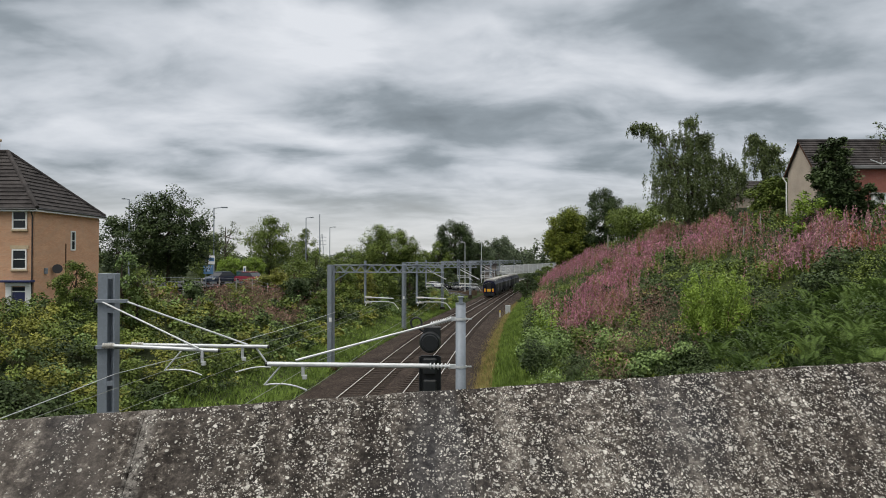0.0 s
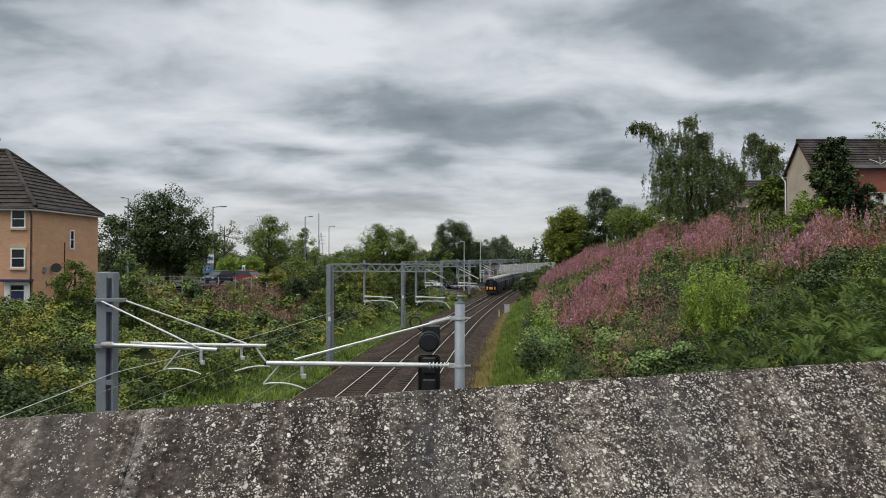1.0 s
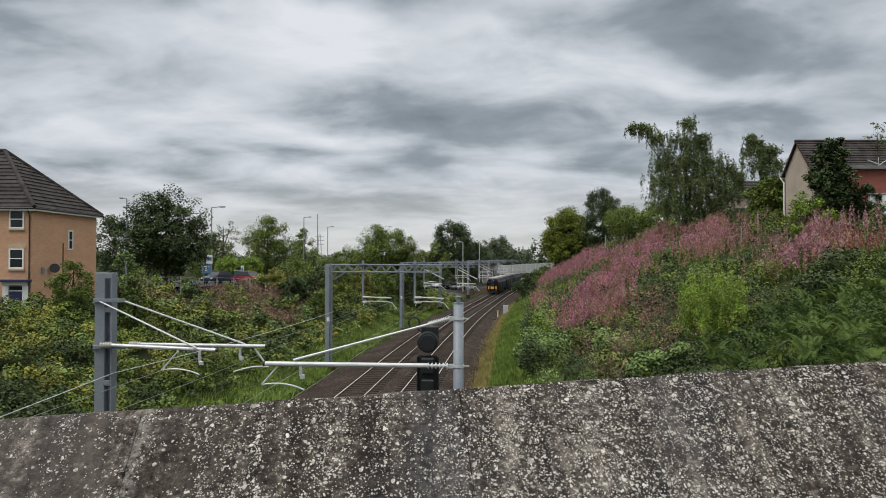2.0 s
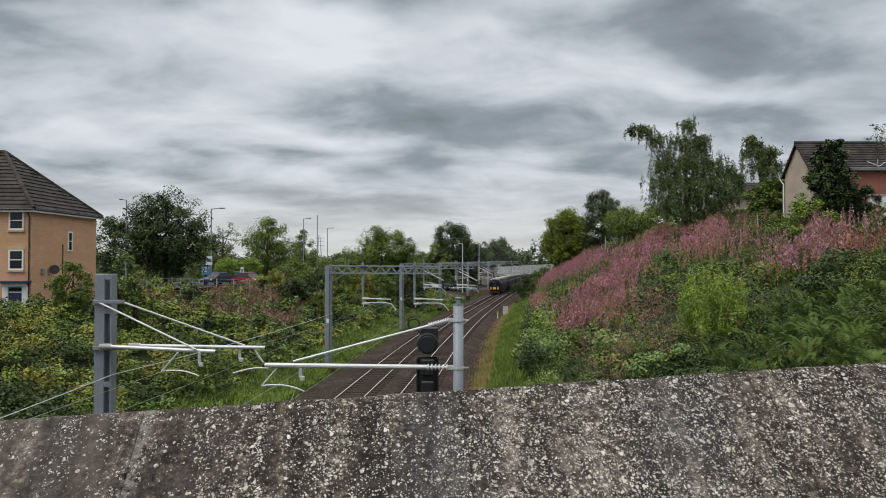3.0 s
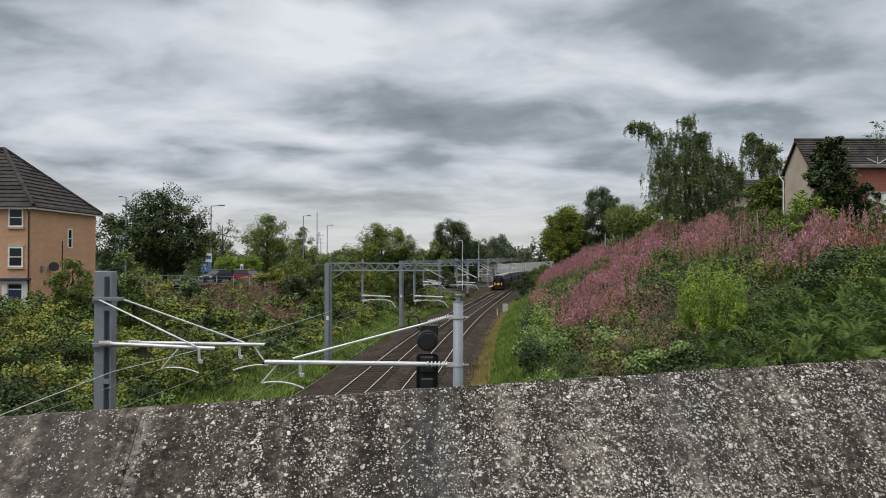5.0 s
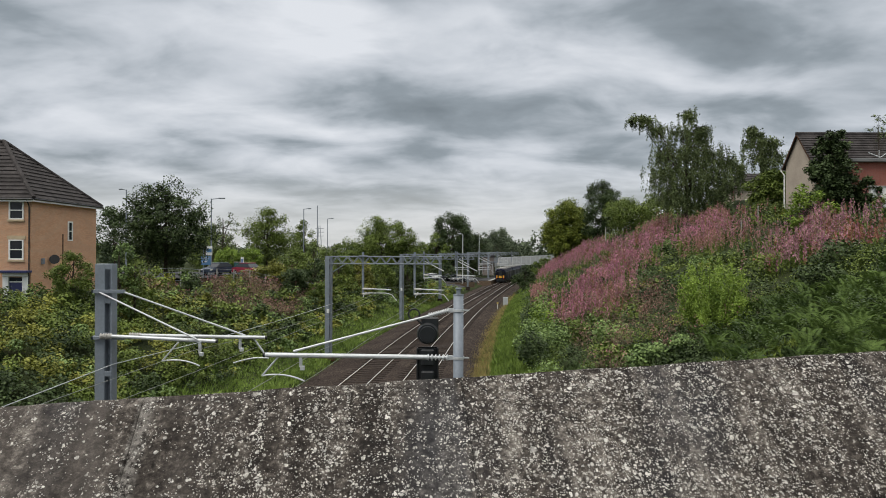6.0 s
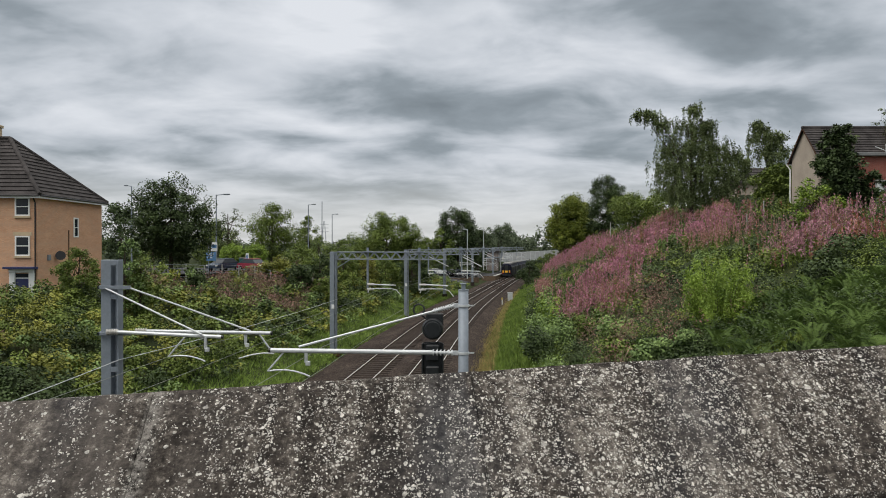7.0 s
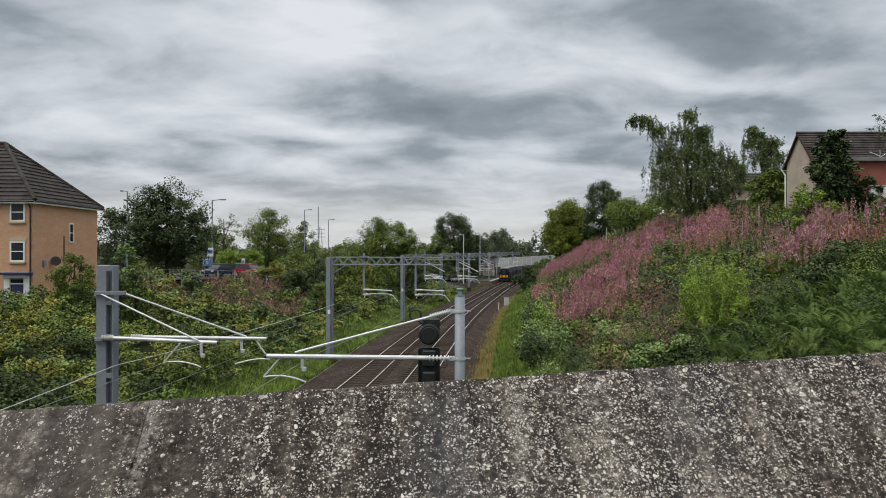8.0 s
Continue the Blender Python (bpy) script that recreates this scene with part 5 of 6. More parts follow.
LEAF_BROOM = leaf_material("broom_foliage", (0.046, 0.090, 0.016), (0.185, 0.275, 0.046), (0.30, 0.39, 0.10))
BARK = plain("grey_brown_bark", (0.075, 0.06, 0.048), 0.95, 0, 0.3, 4, 0.6)
PALE_STEM = leaf_material("white_flower_heads", (0.30, 0.30, 0.26), (0.55, 0.55, 0.50), None, 0.8)


def unit(v):
    return v / np.maximum(np.linalg.norm(v, axis=1, keepdims=True), 1e-6)


def blades(p, length, width, droop=0.25, along=None, spread=1.0, heart=None):
    """Leaf-shaped quads at the points p. Leaves face up and out from the heart of their clump; along: blades that rise instead."""
    n = len(p)
    if along is None and heart is not None:
        face = unit(rng.normal(size=(n, 3)) * 0.55 + unit(p - np.asarray(heart)) * 0.55 + np.array((0, 0, 0.75)))
        a = np.cross(face, rng.normal(size=(n, 3)))
        a[:, 2] -= droop * 0.4
        a = unit(a)
        b = unit(np.cross(face, a))
    else:
        a = rng.normal(size=(n, 3)) * spread
        if along is not None:
            a = a + along
        a[:, 2] -= droop
        a = unit(a)
        b = unit(np.cross(a, rng.normal(size=(n, 3))))
    s = rng.uniform(0.65, 1.25, (n, 1))
    L, W = length * s, width * s
    return np.stack([p, p + a * L * 0.5 + b * W * 0.5, p + a * L, p + a * L * 0.5 - b * W * 0.5], 1)


def ball(n, centre, radii, shell=0.35):
    u = unit(rng.normal(size=(n, 3)))
    r = rng.uniform(shell, 1.0, (n, 1)) ** 0.6
    return np.asarray(centre) + u * r * np.asarray(radii)


class Bank:
    """Collects blades by material and makes one object of each."""

    def __init__(self):
        self.sets = {}

    def add(self, key, quads):
        self.sets.setdefault(key, []).append(quads.reshape(-1, 3))

    def build(self, labels):
        for key, lots in self.sets.items():
            name, mat, label, cat = labels[key]
            tagged(raw_mesh(name, np.concatenate(lots), 4, mat), label, cat, kind="stuff")


def trunk_mesh(bm, base, top, r, limbs):
    base, top = Vector(base), Vector(top)
    n = 5
    pts = [base.lerp(top, i / n) + Vector((random.uniform(-1, 1), random.uniform(-1, 1), 0)) * r * (0.6 if 0 < i else 0) for i in range(n + 1)]
    for i in range(n):
        tube(bm, pts[i], pts[i + 1], r * (1 - 0.8 * i / n), r * (1 - 0.8 * (i + 1) / n), 7)
    for q in limbs:
        q = Vector(q)
        k = random.uniform(0.35, 0.95)
        s = base.lerp(top, k)
        m = s.lerp(q, 0.55) + Vector((0, 0, -0.06 * (q - s).length))
        tube(bm, s, m, r * 0.32, r * 0.2, 5)
        tube(bm, m, q, r * 0.2, r * 0.05, 5)


def tree(x, y, top, rad, mat, label, leaf=0.2, clumps=60, per=130, base=None, low=0.22, name="tree", squash=1.0, spiky=0.0, inner=0.55, rc=0.24, cat="tree", droop=0.25, stem=0.0):
    """A tapered trunk with limbs, and a crown of uneven clumps of leaves with gaps between them."""
    z0 = land(x, y) if base is None else base
    h = top - z0
    t = thing(name, pose(x, y, z0), label, cat)
    cz = h * (low + (1 - low) * 0.5)
    rz = h * (1 - low) * 0.5
    lots, tips = [], []
    for i in range(clumps):
        u = unit(rng.normal(size=(1, 3)))[0]
        lump = 0.90 + 0.40 * noise.noise(Vector(u * 1.9) + Vector((x, y, 0)))
        f = inner + (1.0 - inner) * rng.random() ** 0.6
        wide = 1.0 - 0.35 * max(u[2], 0) ** 2 - spiky * max(u[2], 0)
        c = np.array((u[0] * rad * wide, u[1] * rad * wide * squash, cz + u[2] * rz)) * np.array((lump * f, lump * f, 1)) + np.array((0, 0, (lump * f - 1) * u[2] * rz))
        k = rad * rc * rng.uniform(0.7, 1.35)
        lots.append(blades(ball(int(per * rng.uniform(0.6, 1.3)), c, (k, k, k * 0.8), 0.1), leaf * 1.2, leaf * 0.8, droop, heart=c - np.array((0, 0, k * 0.4))))
        tips.append(c)
    bm = B()
    trunk_mesh(bm, (0, 0, -0.3), (0, 0, h * 0.82), stem or max(0.06, h * 0.022), [tips[i] for i in range(0, len(tips), max(1, len(tips) // 14))])
    part("trunk", bm, BARK, t)
    raw_mesh("crown", np.concatenate(lots), 4, mat, t)
    return t


def weeping_tree(x, y, lobes, label):
    """A birch-like tree: uneven boughs, each hung with long sprays. lobes: sideways, height, spread, sprays, length of hang."""
    z0 = land(x, y)
    t = thing("weeping_birch_tree", pose(x, y, z0), label, "tree")
    lots, tips = [], []
    for dx, z, wide, count, hang in lobes:
        c = np.array((dx, rng.normal() * 0.25 * abs(wide) * 1.5, z - z0))
        tips.append(c)
        for i in range(int(count * 1.45)):
            s = c + rng.normal(size=3) * np.array((wide, wide * 0.9, wide * 0.42))
            n = int(26 + 12 * hang)
            k = rng.uniform(0, 1, (n, 1))
            length = hang * rng.uniform(0.4, 1.2)
            p = s + np.array((0.12 * np.sign(s[0] - c[0]), 0, -1.0)) * length * k + rng.normal(size=(n, 3)) * np.array((0.07, 0.07, 0.12))
            p[:, 2] = np.maximum(p[:, 2], 0.5)
            lots.append(blades(p, 0.27, 0.095, 1.4))
            if i % 6 == 0:
                fill = ball(30, s - np.array((0, 0, 0.3)), (0.7, 0.7, 0.5), 0.2)
                lots.append(blades(fill, 0.26, 0.16, 0.3, heart=s - np.array((0, 0, 0.8))))
    h = max(l[1] for l in lobes) - z0
    bm = B()
    trunk_mesh(bm, (0, 0, -0.3), (0, 0, h * 0.8), h * 0.02, tips)
    part("trunk", bm, BARK, t)
    raw_mesh("crown", np.concatenate(lots), 4, LEAF_WILLOW, t)


def trees():
    tree(-27.3, 68, 15.0, 4.7, LEAF_DARK, "large dark green ornamental tree on the bank top", 0.19, 330, 105, low=0.02, inner=0.35, rc=0.15)
    tree(-52.5, 110, 14.6, 4.6, LEAF_DARK, "dark rounded tree behind the brick house", 0.3, 60, 110, low=0.1)
    tree(-31.0, 122, 15.7, 4.8, LEAF_MID, "broad green tree beyond the car park", 0.22, 130, 170, low=0.05, inner=0.45)
    tree(-24.2, 121, 13.3, 3.0, LEAF_MID, "slender green tree beyond the car park", 0.26, 46, 90, low=0.15, spiky=0.3)
    tree(-34.5, 108, 14.6, 2.5, LEAF_WILLOW, "thin airy young tree beside the road", 0.2, 34, 40, low=0.25, rc=0.22)
    tree(-38.5, 112, 11.5, 4.0, LEAF_MID, "green tree at the edge of the car park", 0.22, 60, 130, low=0.0)
    tree(-9.6, 112, 13.9, 4.7, LEAF_MID, "broad green tree beside the station car park", 0.2, 170, 190, low=-0.05, inner=0.45)
    tree(-5.6, 111, 11.6, 3.3, LEAF_MID, "green tree beside the railway slope", 0.2, 100, 170, low=-0.05)
    tree(3.7, 202, 19.8, 6.5, LEAF_DARK, "tall rounded dark green tree beyond the station", 0.30, 200, 170, low=0.1, inner=0.55, spiky=-0.3)
    tree(-1.5, 198, 12.5, 5.0, LEAF_MID, "green tree beside the station", 0.38, 90, 110, low=-0.05)
    tree(10.5, 218, 14.0, 5.5, LEAF_DARK, "dark green tree behind the footbridge", 0.3, 110, 170, low=-0.05)
    tree(30.6, 165, 21.0, 6.1, LEAF_GOLD, "golden green spreading tree on the bank top", 0.34, 230, 190, low=-0.08, inner=0.45)
    tree(29.0, 163, 16.0, 3.9, LEAF_GOLD, "lower golden green tree on the bank top", 0.34, 100, 160, low=-0.1)
    tree(35.6, 150, 24.0, 5.0, LEAF_DARK, "tall dark green tree on the bank top", 0.25, 160, 190, low=-0.05, inner=0.4)
    tree(39.8, 150, 19.5, 3.0, LEAF_WILLOW, "thin grey-green tree on the bank top", 0.28, 40, 60, low=0.2)
    tree(33.6, 121, 17.0, 5.2, LEAF_MID, "rounded green bush on the bank top", 0.22, 120, 180, low=-0.1, name="bush", cat="bush")
    tree(38.9, 123, 17.6, 4.2, LEAF_MID, "dark green bush below the birch", 0.28, 60, 120, low=-0.1, name="bush", cat="bush")
    tree(15.6, 126, 5.0, 2.5, LEAF_DARK, "dark green bush beside the track", 0.26, 46, 120, low=-0.1, name="bush", cat="bush")
    weeping_tree(30.6, 85, [
        (0.2, 24.9, 0.55, 26, 1.6), (-6.3, 24.3, 0.40, 18, 1.2), (-5.0, 24.2, 0.5, 22, 1.7), (-3.6, 23.2, 0.5, 20, 2.2), (2.2, 23.2, 0.5, 18, 2.0), (1.6, 22.6, 0.7, 26, 2.4), (-0.6, 22.6, 1.0, 40, 2.4),
        (-2.4, 20.4, 1.1, 46, 2.8), (0.6, 20.4, 1.3, 56, 3.0), (3.2, 20.0, 1.1, 44, 2.8), (5.4, 19.2, 0.7, 28, 2.2), (6.6, 18.4, 0.5, 18, 2.2), (-2.6, 17.8, 1.0, 44, 2.8), (0.2, 17.6, 1.4, 60, 2.8), (3.0, 17.4, 1.3, 54, 2.8), (5.2, 16.8, 0.8, 30, 2.4), (-2.2, 15.4, 1.0, 40, 2.4), (1.0, 15.2, 1.3, 46, 2.2), (3.4, 15.0, 1.0, 30, 2.0), (-1.4, 14.2, 0.9, 30, 1.4), (1.2, 14.0, 1.2, 40, 1.4), (3.6, 13.9, 1.0, 26, 1.2)],
        "tall weeping birch with grey-green hanging sprays")
    weeping_tree(35.4, 75, [(-1.3, 21.2, 0.35, 14, 1.4), (-0.6, 20.6, 0.45, 18, 1.8), (-1.6, 19.8, 0.35, 10, 1.6), (0.3, 19.8, 0.5, 18, 1.6), (1.2, 19.9, 0.4, 12, 1.0), (1.7, 18.6, 0.5, 14, 1.4), (-0.4, 18.4, 0.6, 20, 1.8), (0.6, 17.6, 0.7, 20, 1.8)], "small weeping birch beside the gabled house")
    tree(36.3, 74, 16.6, 3.0, LEAF_MID, "green shrub against the house corner", 0.22, 120, 110, low=-0.15, name="bush", cat="bush")
    tree(28.6, 49.5, 15.3, 1.7, LEAF_DARK, "dense dark evergreen growing against the house", 0.17, 150, 120, low=-0.05, squash=0.9, inner=0.3, spiky=-0.25)
    tree(30.7, 49.2, 13.0, 1.0, LEAF_DARK, "dark evergreen shrub beside the outbuilding", 0.16, 60, 120, low=0.0, name="bush", cat="bush")
    tree(29.9, 50.8, 17.2, 0.5, LEAF_WILLOW, "thin sapling rising above the roof", 0.15, 16, 16, low=0.5, stem=0.05)
    tree(28.8, 50.2, 16.9, 1.35, LEAF_DARK, "tall dark evergreen column against the house", 0.17, 110, 110, base=12.2, low=-0.1, inner=0.3, spiky=0.1)
    tree(36.6, 57.0, 19.4, 1.0, LEAF_WILLOW, "thin sapling rising above the ridge", 0.15, 20, 16, low=0.6, stem=0.05)
    tree(26.1, 48.0, 12.3, 1.9, LEAF_LIME, "bright green shrub below the gable wall", 0.15, 50, 80, low=-0.1, name="bush", cat="bush", spiky=-0.1)
    tree(-22.6, 42.0, 7.7, 1.3, LEAF_MID, "dark green shrub beside the brick house", 0.10, 80, 130, low=0.0, name="bush", cat="bush")
    tree(-19.8, 42.0, 8.2, 1.35, LEAF_PALE, "pale green elder sapling on the bank", 0.15, 44, 70, low=0.0, name="bush", cat="bush")
    tree(-19.2, 43.0, 7.4, 1.3, LEAF_MID, "green elder bush on the bank", 0.14, 40, 90, low=0.0, name="bush", cat="bush")
    for x, lab in ((-29.1, "clipped round bright green shrub beside the car park"), (-25.9, "clipped round bright green shrub near the cabinet")):
        tree(x, 93, 8.0, 1.75, LEAF_LIME, lab, 0.13, 110, 130, low=0.1, name="round_shrub", cat="shrub", inner=0.82, rc=0.2)
    for x, y, t, r, m in ((-16.8, 80, 7.8, 2.6, LEAF_MID), (-14.2, 77, 6.8, 2.2, LEAF_DARK), (-12.6, 84, 7.6, 2.4, LEAF_MID), (-14.6, 92, 8.6, 2.8, LEAF_MID), (-17.8, 72, 6.6, 2.0, LEAF_YELLOW), (-11.0, 92, 6.4, 2.6, LEAF_YELLOW), (-8.6, 98, 6.2, 2.4, LEAF_MID), (-18.6, 100, 9.0, 3.0, LEAF_MID), (-15.2, 70, 5.8, 1.7, LEAF_DARK), (-12.2, 70, 4.6, 1.8, LEAF_MID)):
        tree(x, y, t, r, m, "overgrown green shrub on the railway slope", 0.17, 60, 120, low=-0.15, name="bush", cat="bush")
    for x, y, t, r in ((-44, 132, 12.5, 5), (-60, 140, 13, 6), (-70, 128, 12, 6), (-34, 155, 12.5, 5)):
        tree(x, y, t, r, LEAF_MID, "green tree in the belt beyond the car park", 0.28, 60, 130, low=-0.05)
    for i in range(16):
        y = 104 + 4.5 * i
        o = -13.5 - 9 * rng.random() if y > 118 else -9.5 - 4 * rng.random()
        if 118 < y < 170:
            o = -23 - 5 * rng.random()
        x = mid(y) + o
        tree(x, y, land(x, y) + rng.uniform(3.5, 7.0), rng.uniform(2.2, 3.6), LEAF_MID if i % 3 else LEAF_DARK, "green shrub beside the station approach", 0.24, 50, 130, low=-0.15, name="bush", cat="bush")
    for i, (y, o) in enumerate(((146, 7.6), (155, 8.2), (164, 7.8), (173, 8.8), (182, 8.2), (191, 9.5))):
        x = mid(y) + o
        tree(x, y, land(x, y) + 3.6 + 0.5 * (i % 3), 2.3, LEAF_MID if i % 2 else LEAF_DARK, "green bush at the foot of the bank beside the line", 0.24, 46, 120, low=-0.15, name="bush", cat="bush")
    # belt trees share the far leaf colour with haze mixed in
    for x, y, t, r in ((14, 232, 14, 6), (19, 245, 15.5, 6), (46, 252, 15.5, 6), (52, 238, 16, 6), (24, 272, 17, 7), (50, 272, 17.5, 7), (58, 262, 17, 7)):
        tree(x, y, t, r, HAZED_GREEN, "green tree in the belt behind the station", 0.36, 70, 150, low=-0.05)
    # far woods, the haze over them put into the leaf colour
    lots = []
    for i in range(150):
        y = rng.uniform(250, 520)
        x = rng.uniform(-0.62, 0.62) * y + 10
        if abs(x - mid(y)) < 9:
            continue
        r = rng.uniform(5, 9)
        t = rng.uniform(11, 17) * (0.75 + y / 1100) * (0.58 if x < 0.03 * y else 1.0)
        for k in range(7):
            c = (x + rng.uniform(-0.6, 0.6) * r, y + rng.uniform(-0.6, 0.6) * r, rng.uniform(0.35, 0.9) * t)
            lots.append(blades(ball(70, c, (r * 0.5, r * 0.5, t * 0.24), 0.3), 1.5, 1.2, 0.2, heart=c))
    tagged(raw_mesh("far_woods", np.concatenate(lots), 4, HAZED_GREEN), "far green woods along the horizon", "woods", kind="stuff")


def ground_at(x, y):
    return np.array([land(float(a), float(b)) for a, b in zip(x, y)])


def left_bank(bank):
    placed = []
    for i in range(4200):
        y = 20 + 130 * rng.random() ** 1.6
        o = -rng.uniform(8.8 if y < 90 else 6.8, 24.5 if y < 60 else 21 if y < 110 else 14)
        x = mid(y) + o
        big = rng.uniform(0.62, 1.35) if o < -10.0 else rng.uniform(0.4, 0.7)
        if any((x - a) ** 2 + (y - b) ** 2 < (0.5 * (big + c)) ** 2 for a, b, c in placed):
            continue
        placed.append((x, y, big))
        z = land(x, y)
        v = noise.noise(Vector((x * 0.21, y * 0.16, 3.0)))
        w = noise.noise(Vector((x * 0.33, y * 0.28, 9.0))) + rng.normal() * 0.10
        near = y < 45
        if -20.5 < o < -12.5 and 54 < y < 82 and v > -0.22 and rng.random() < 0.62:
            key = "brown"
        elif w > 0.19 and (o < -11 or w > 0.28):
            key = "yellow"
        elif w < -0.20:
            key = "dark"
        elif v > 0.24:
            key = "pale" if o > -13 else "brown"
        else:
            key = "mid"
        hh = big * rng.uniform(0.85, 1.6) * (0.85 if y < 45 and o < -15 else 1.0)
        leaf = 0.11 if near else 0.18
        n = int(390 * big * big * (1.45 if y < 36 else 1.0 if near else 0.5)) + 40
        c = np.array((x, y, z + hh * 0.30))
        if key == "brown":
            p = ball(n, c, (big, big, hh * 0.7), 0.25)
            bank.add(key, blades(p, leaf * 1.8, leaf * 0.35, -0.9))
            bank.add("mid", blades(ball(n // 3, c, (big, big, hh * 0.5), 0.25), leaf, leaf * 0.7, 0.1, heart=c))
            if rng.random() < 0.5:
                bank.add("dusky", blades(ball(40, (x, y, z + hh), (big, big, 0.3)), 0.16, 0.06, -1.0))
            continue
        lobes = 5
        for k in range(lobes):
            q = c + ball(1, (0, 0, hh * 0.15), (big * 0.62, big * 0.62, hh * 0.42), 0.5)[0]
            r = big * rng.uniform(0.34, 0.55)
            kk = key if rng.random() < 0.78 else ("mid", "yellow", "pale", "dark")[rng.integers(4)]
            bank.add(kk, blades(ball(n // lobes, q, (r, r, r * 0.75), 0.45), leaf * 1.3, leaf * 0.95, 0.15, heart=q - np.array((0, 0, r * 0.5))))
    # rough grass at the foot of the slope
    n = 44000
    y = 24 + 110 * rng.random(n) ** 1.4
    x = np.array([mid(v) for v in y]) - 5.2 - 5.8 * rng.random(n) ** 1.3
    p = np.stack([x, y, ground_at(x, y)], 1)
    bank.add("grass", blades(p, 0.36, 0.05, 0, np.array((0, 0, 1.1)), 0.7))


FLOWER_PATCHES = [  # offset from the line, along it, half width, half length, stems to the square metre, tone
    (12.6, 142, 2.6, 30, 5, "pink"), (17.0, 116, 3.4, 20, 6, "pink"), (19.5, 100, 2.2, 9, 6, "pink"),
    (13.2, 57, 1.9, 9, 11, "pink"), (15.8, 64, 2.1, 9, 11, "pink"), (19.0, 73, 2.2, 9, 9, "pink"), (22.6, 81, 2.5, 9, 8, "pink"), (25.6, 89, 2.6, 9, 6, "dusky"),
    (9.8, 80, 1.4, 13, 6, "dusky"), (26.6, 68, 2.6, 8, 8, "pink"), (24.4, 58, 1.9, 6, 9, "dusky"), (29.2, 74, 2.2, 8, 4, "dusky"),
    (27.6, 46.5, 2.1, 4.5, 11, "mauve"), (24.8, 40.5, 1.8, 3.6, 10, "mauve"), (29.2, 43, 1.4, 3.5, 4, "mauve"), (26.2, 37, 1.4, 3, 9, "rust"), (23.6, 39, 1.6, 3.5, 10, "mauve"),
    (12.4, 50, 1.5, 5, 10, "pink"), (14.2, 48, 1.3, 4, 9, "dusky"),
]


def willowherb(bank, x, y, tone, tall):
    """One stem: narrow leaves below, a tapering spike of flowers on top."""
    z = land(x, y)
    h = tall * rng.uniform(0.85, 1.2)
    lean = rng.normal(size=2) * 0.09
    foot = np.array((x, y, z))
    axis = np.array((lean[0] * h, lean[1] * h, h))
    near = y < 62
    k = rng.uniform(0.10, 0.55, (7 if near else 4, 1))
    bank.add("herb", blades(foot + axis * k, 0.24, 0.06, -0.1, None, 1.0))
    side = np.array((0.012, 0, 0))
    bank.add("herb", np.stack([foot - side, foot + side, foot + axis + side * 0.5, foot + axis - side * 0.5])[None])
    n = 17 if near else 9
    k = np.linspace(0.48, 0.97, n)[:, None] + rng.normal(size=(n, 1)) * 0.02
    spread = (0.085 if near else 0.11) * (1.08 - k)
    p = foot + axis * k + rng.normal(size=(n, 3)) * np.concatenate([spread, spread, spread * 0.2], 1)
    big = 1.0 if near else 1.45
    bank.add(tone, blades(p, 0.155 * big, 0.070 * big, 0.0, np.array((0, 0, 1.5)), 0.75))
    if rng.random() < 0.16:
        k = rng.uniform(0.40, 0.58, (4, 1))
        bank.add("white", blades(foot + axis * k, 0.12, 0.03, 0.0))


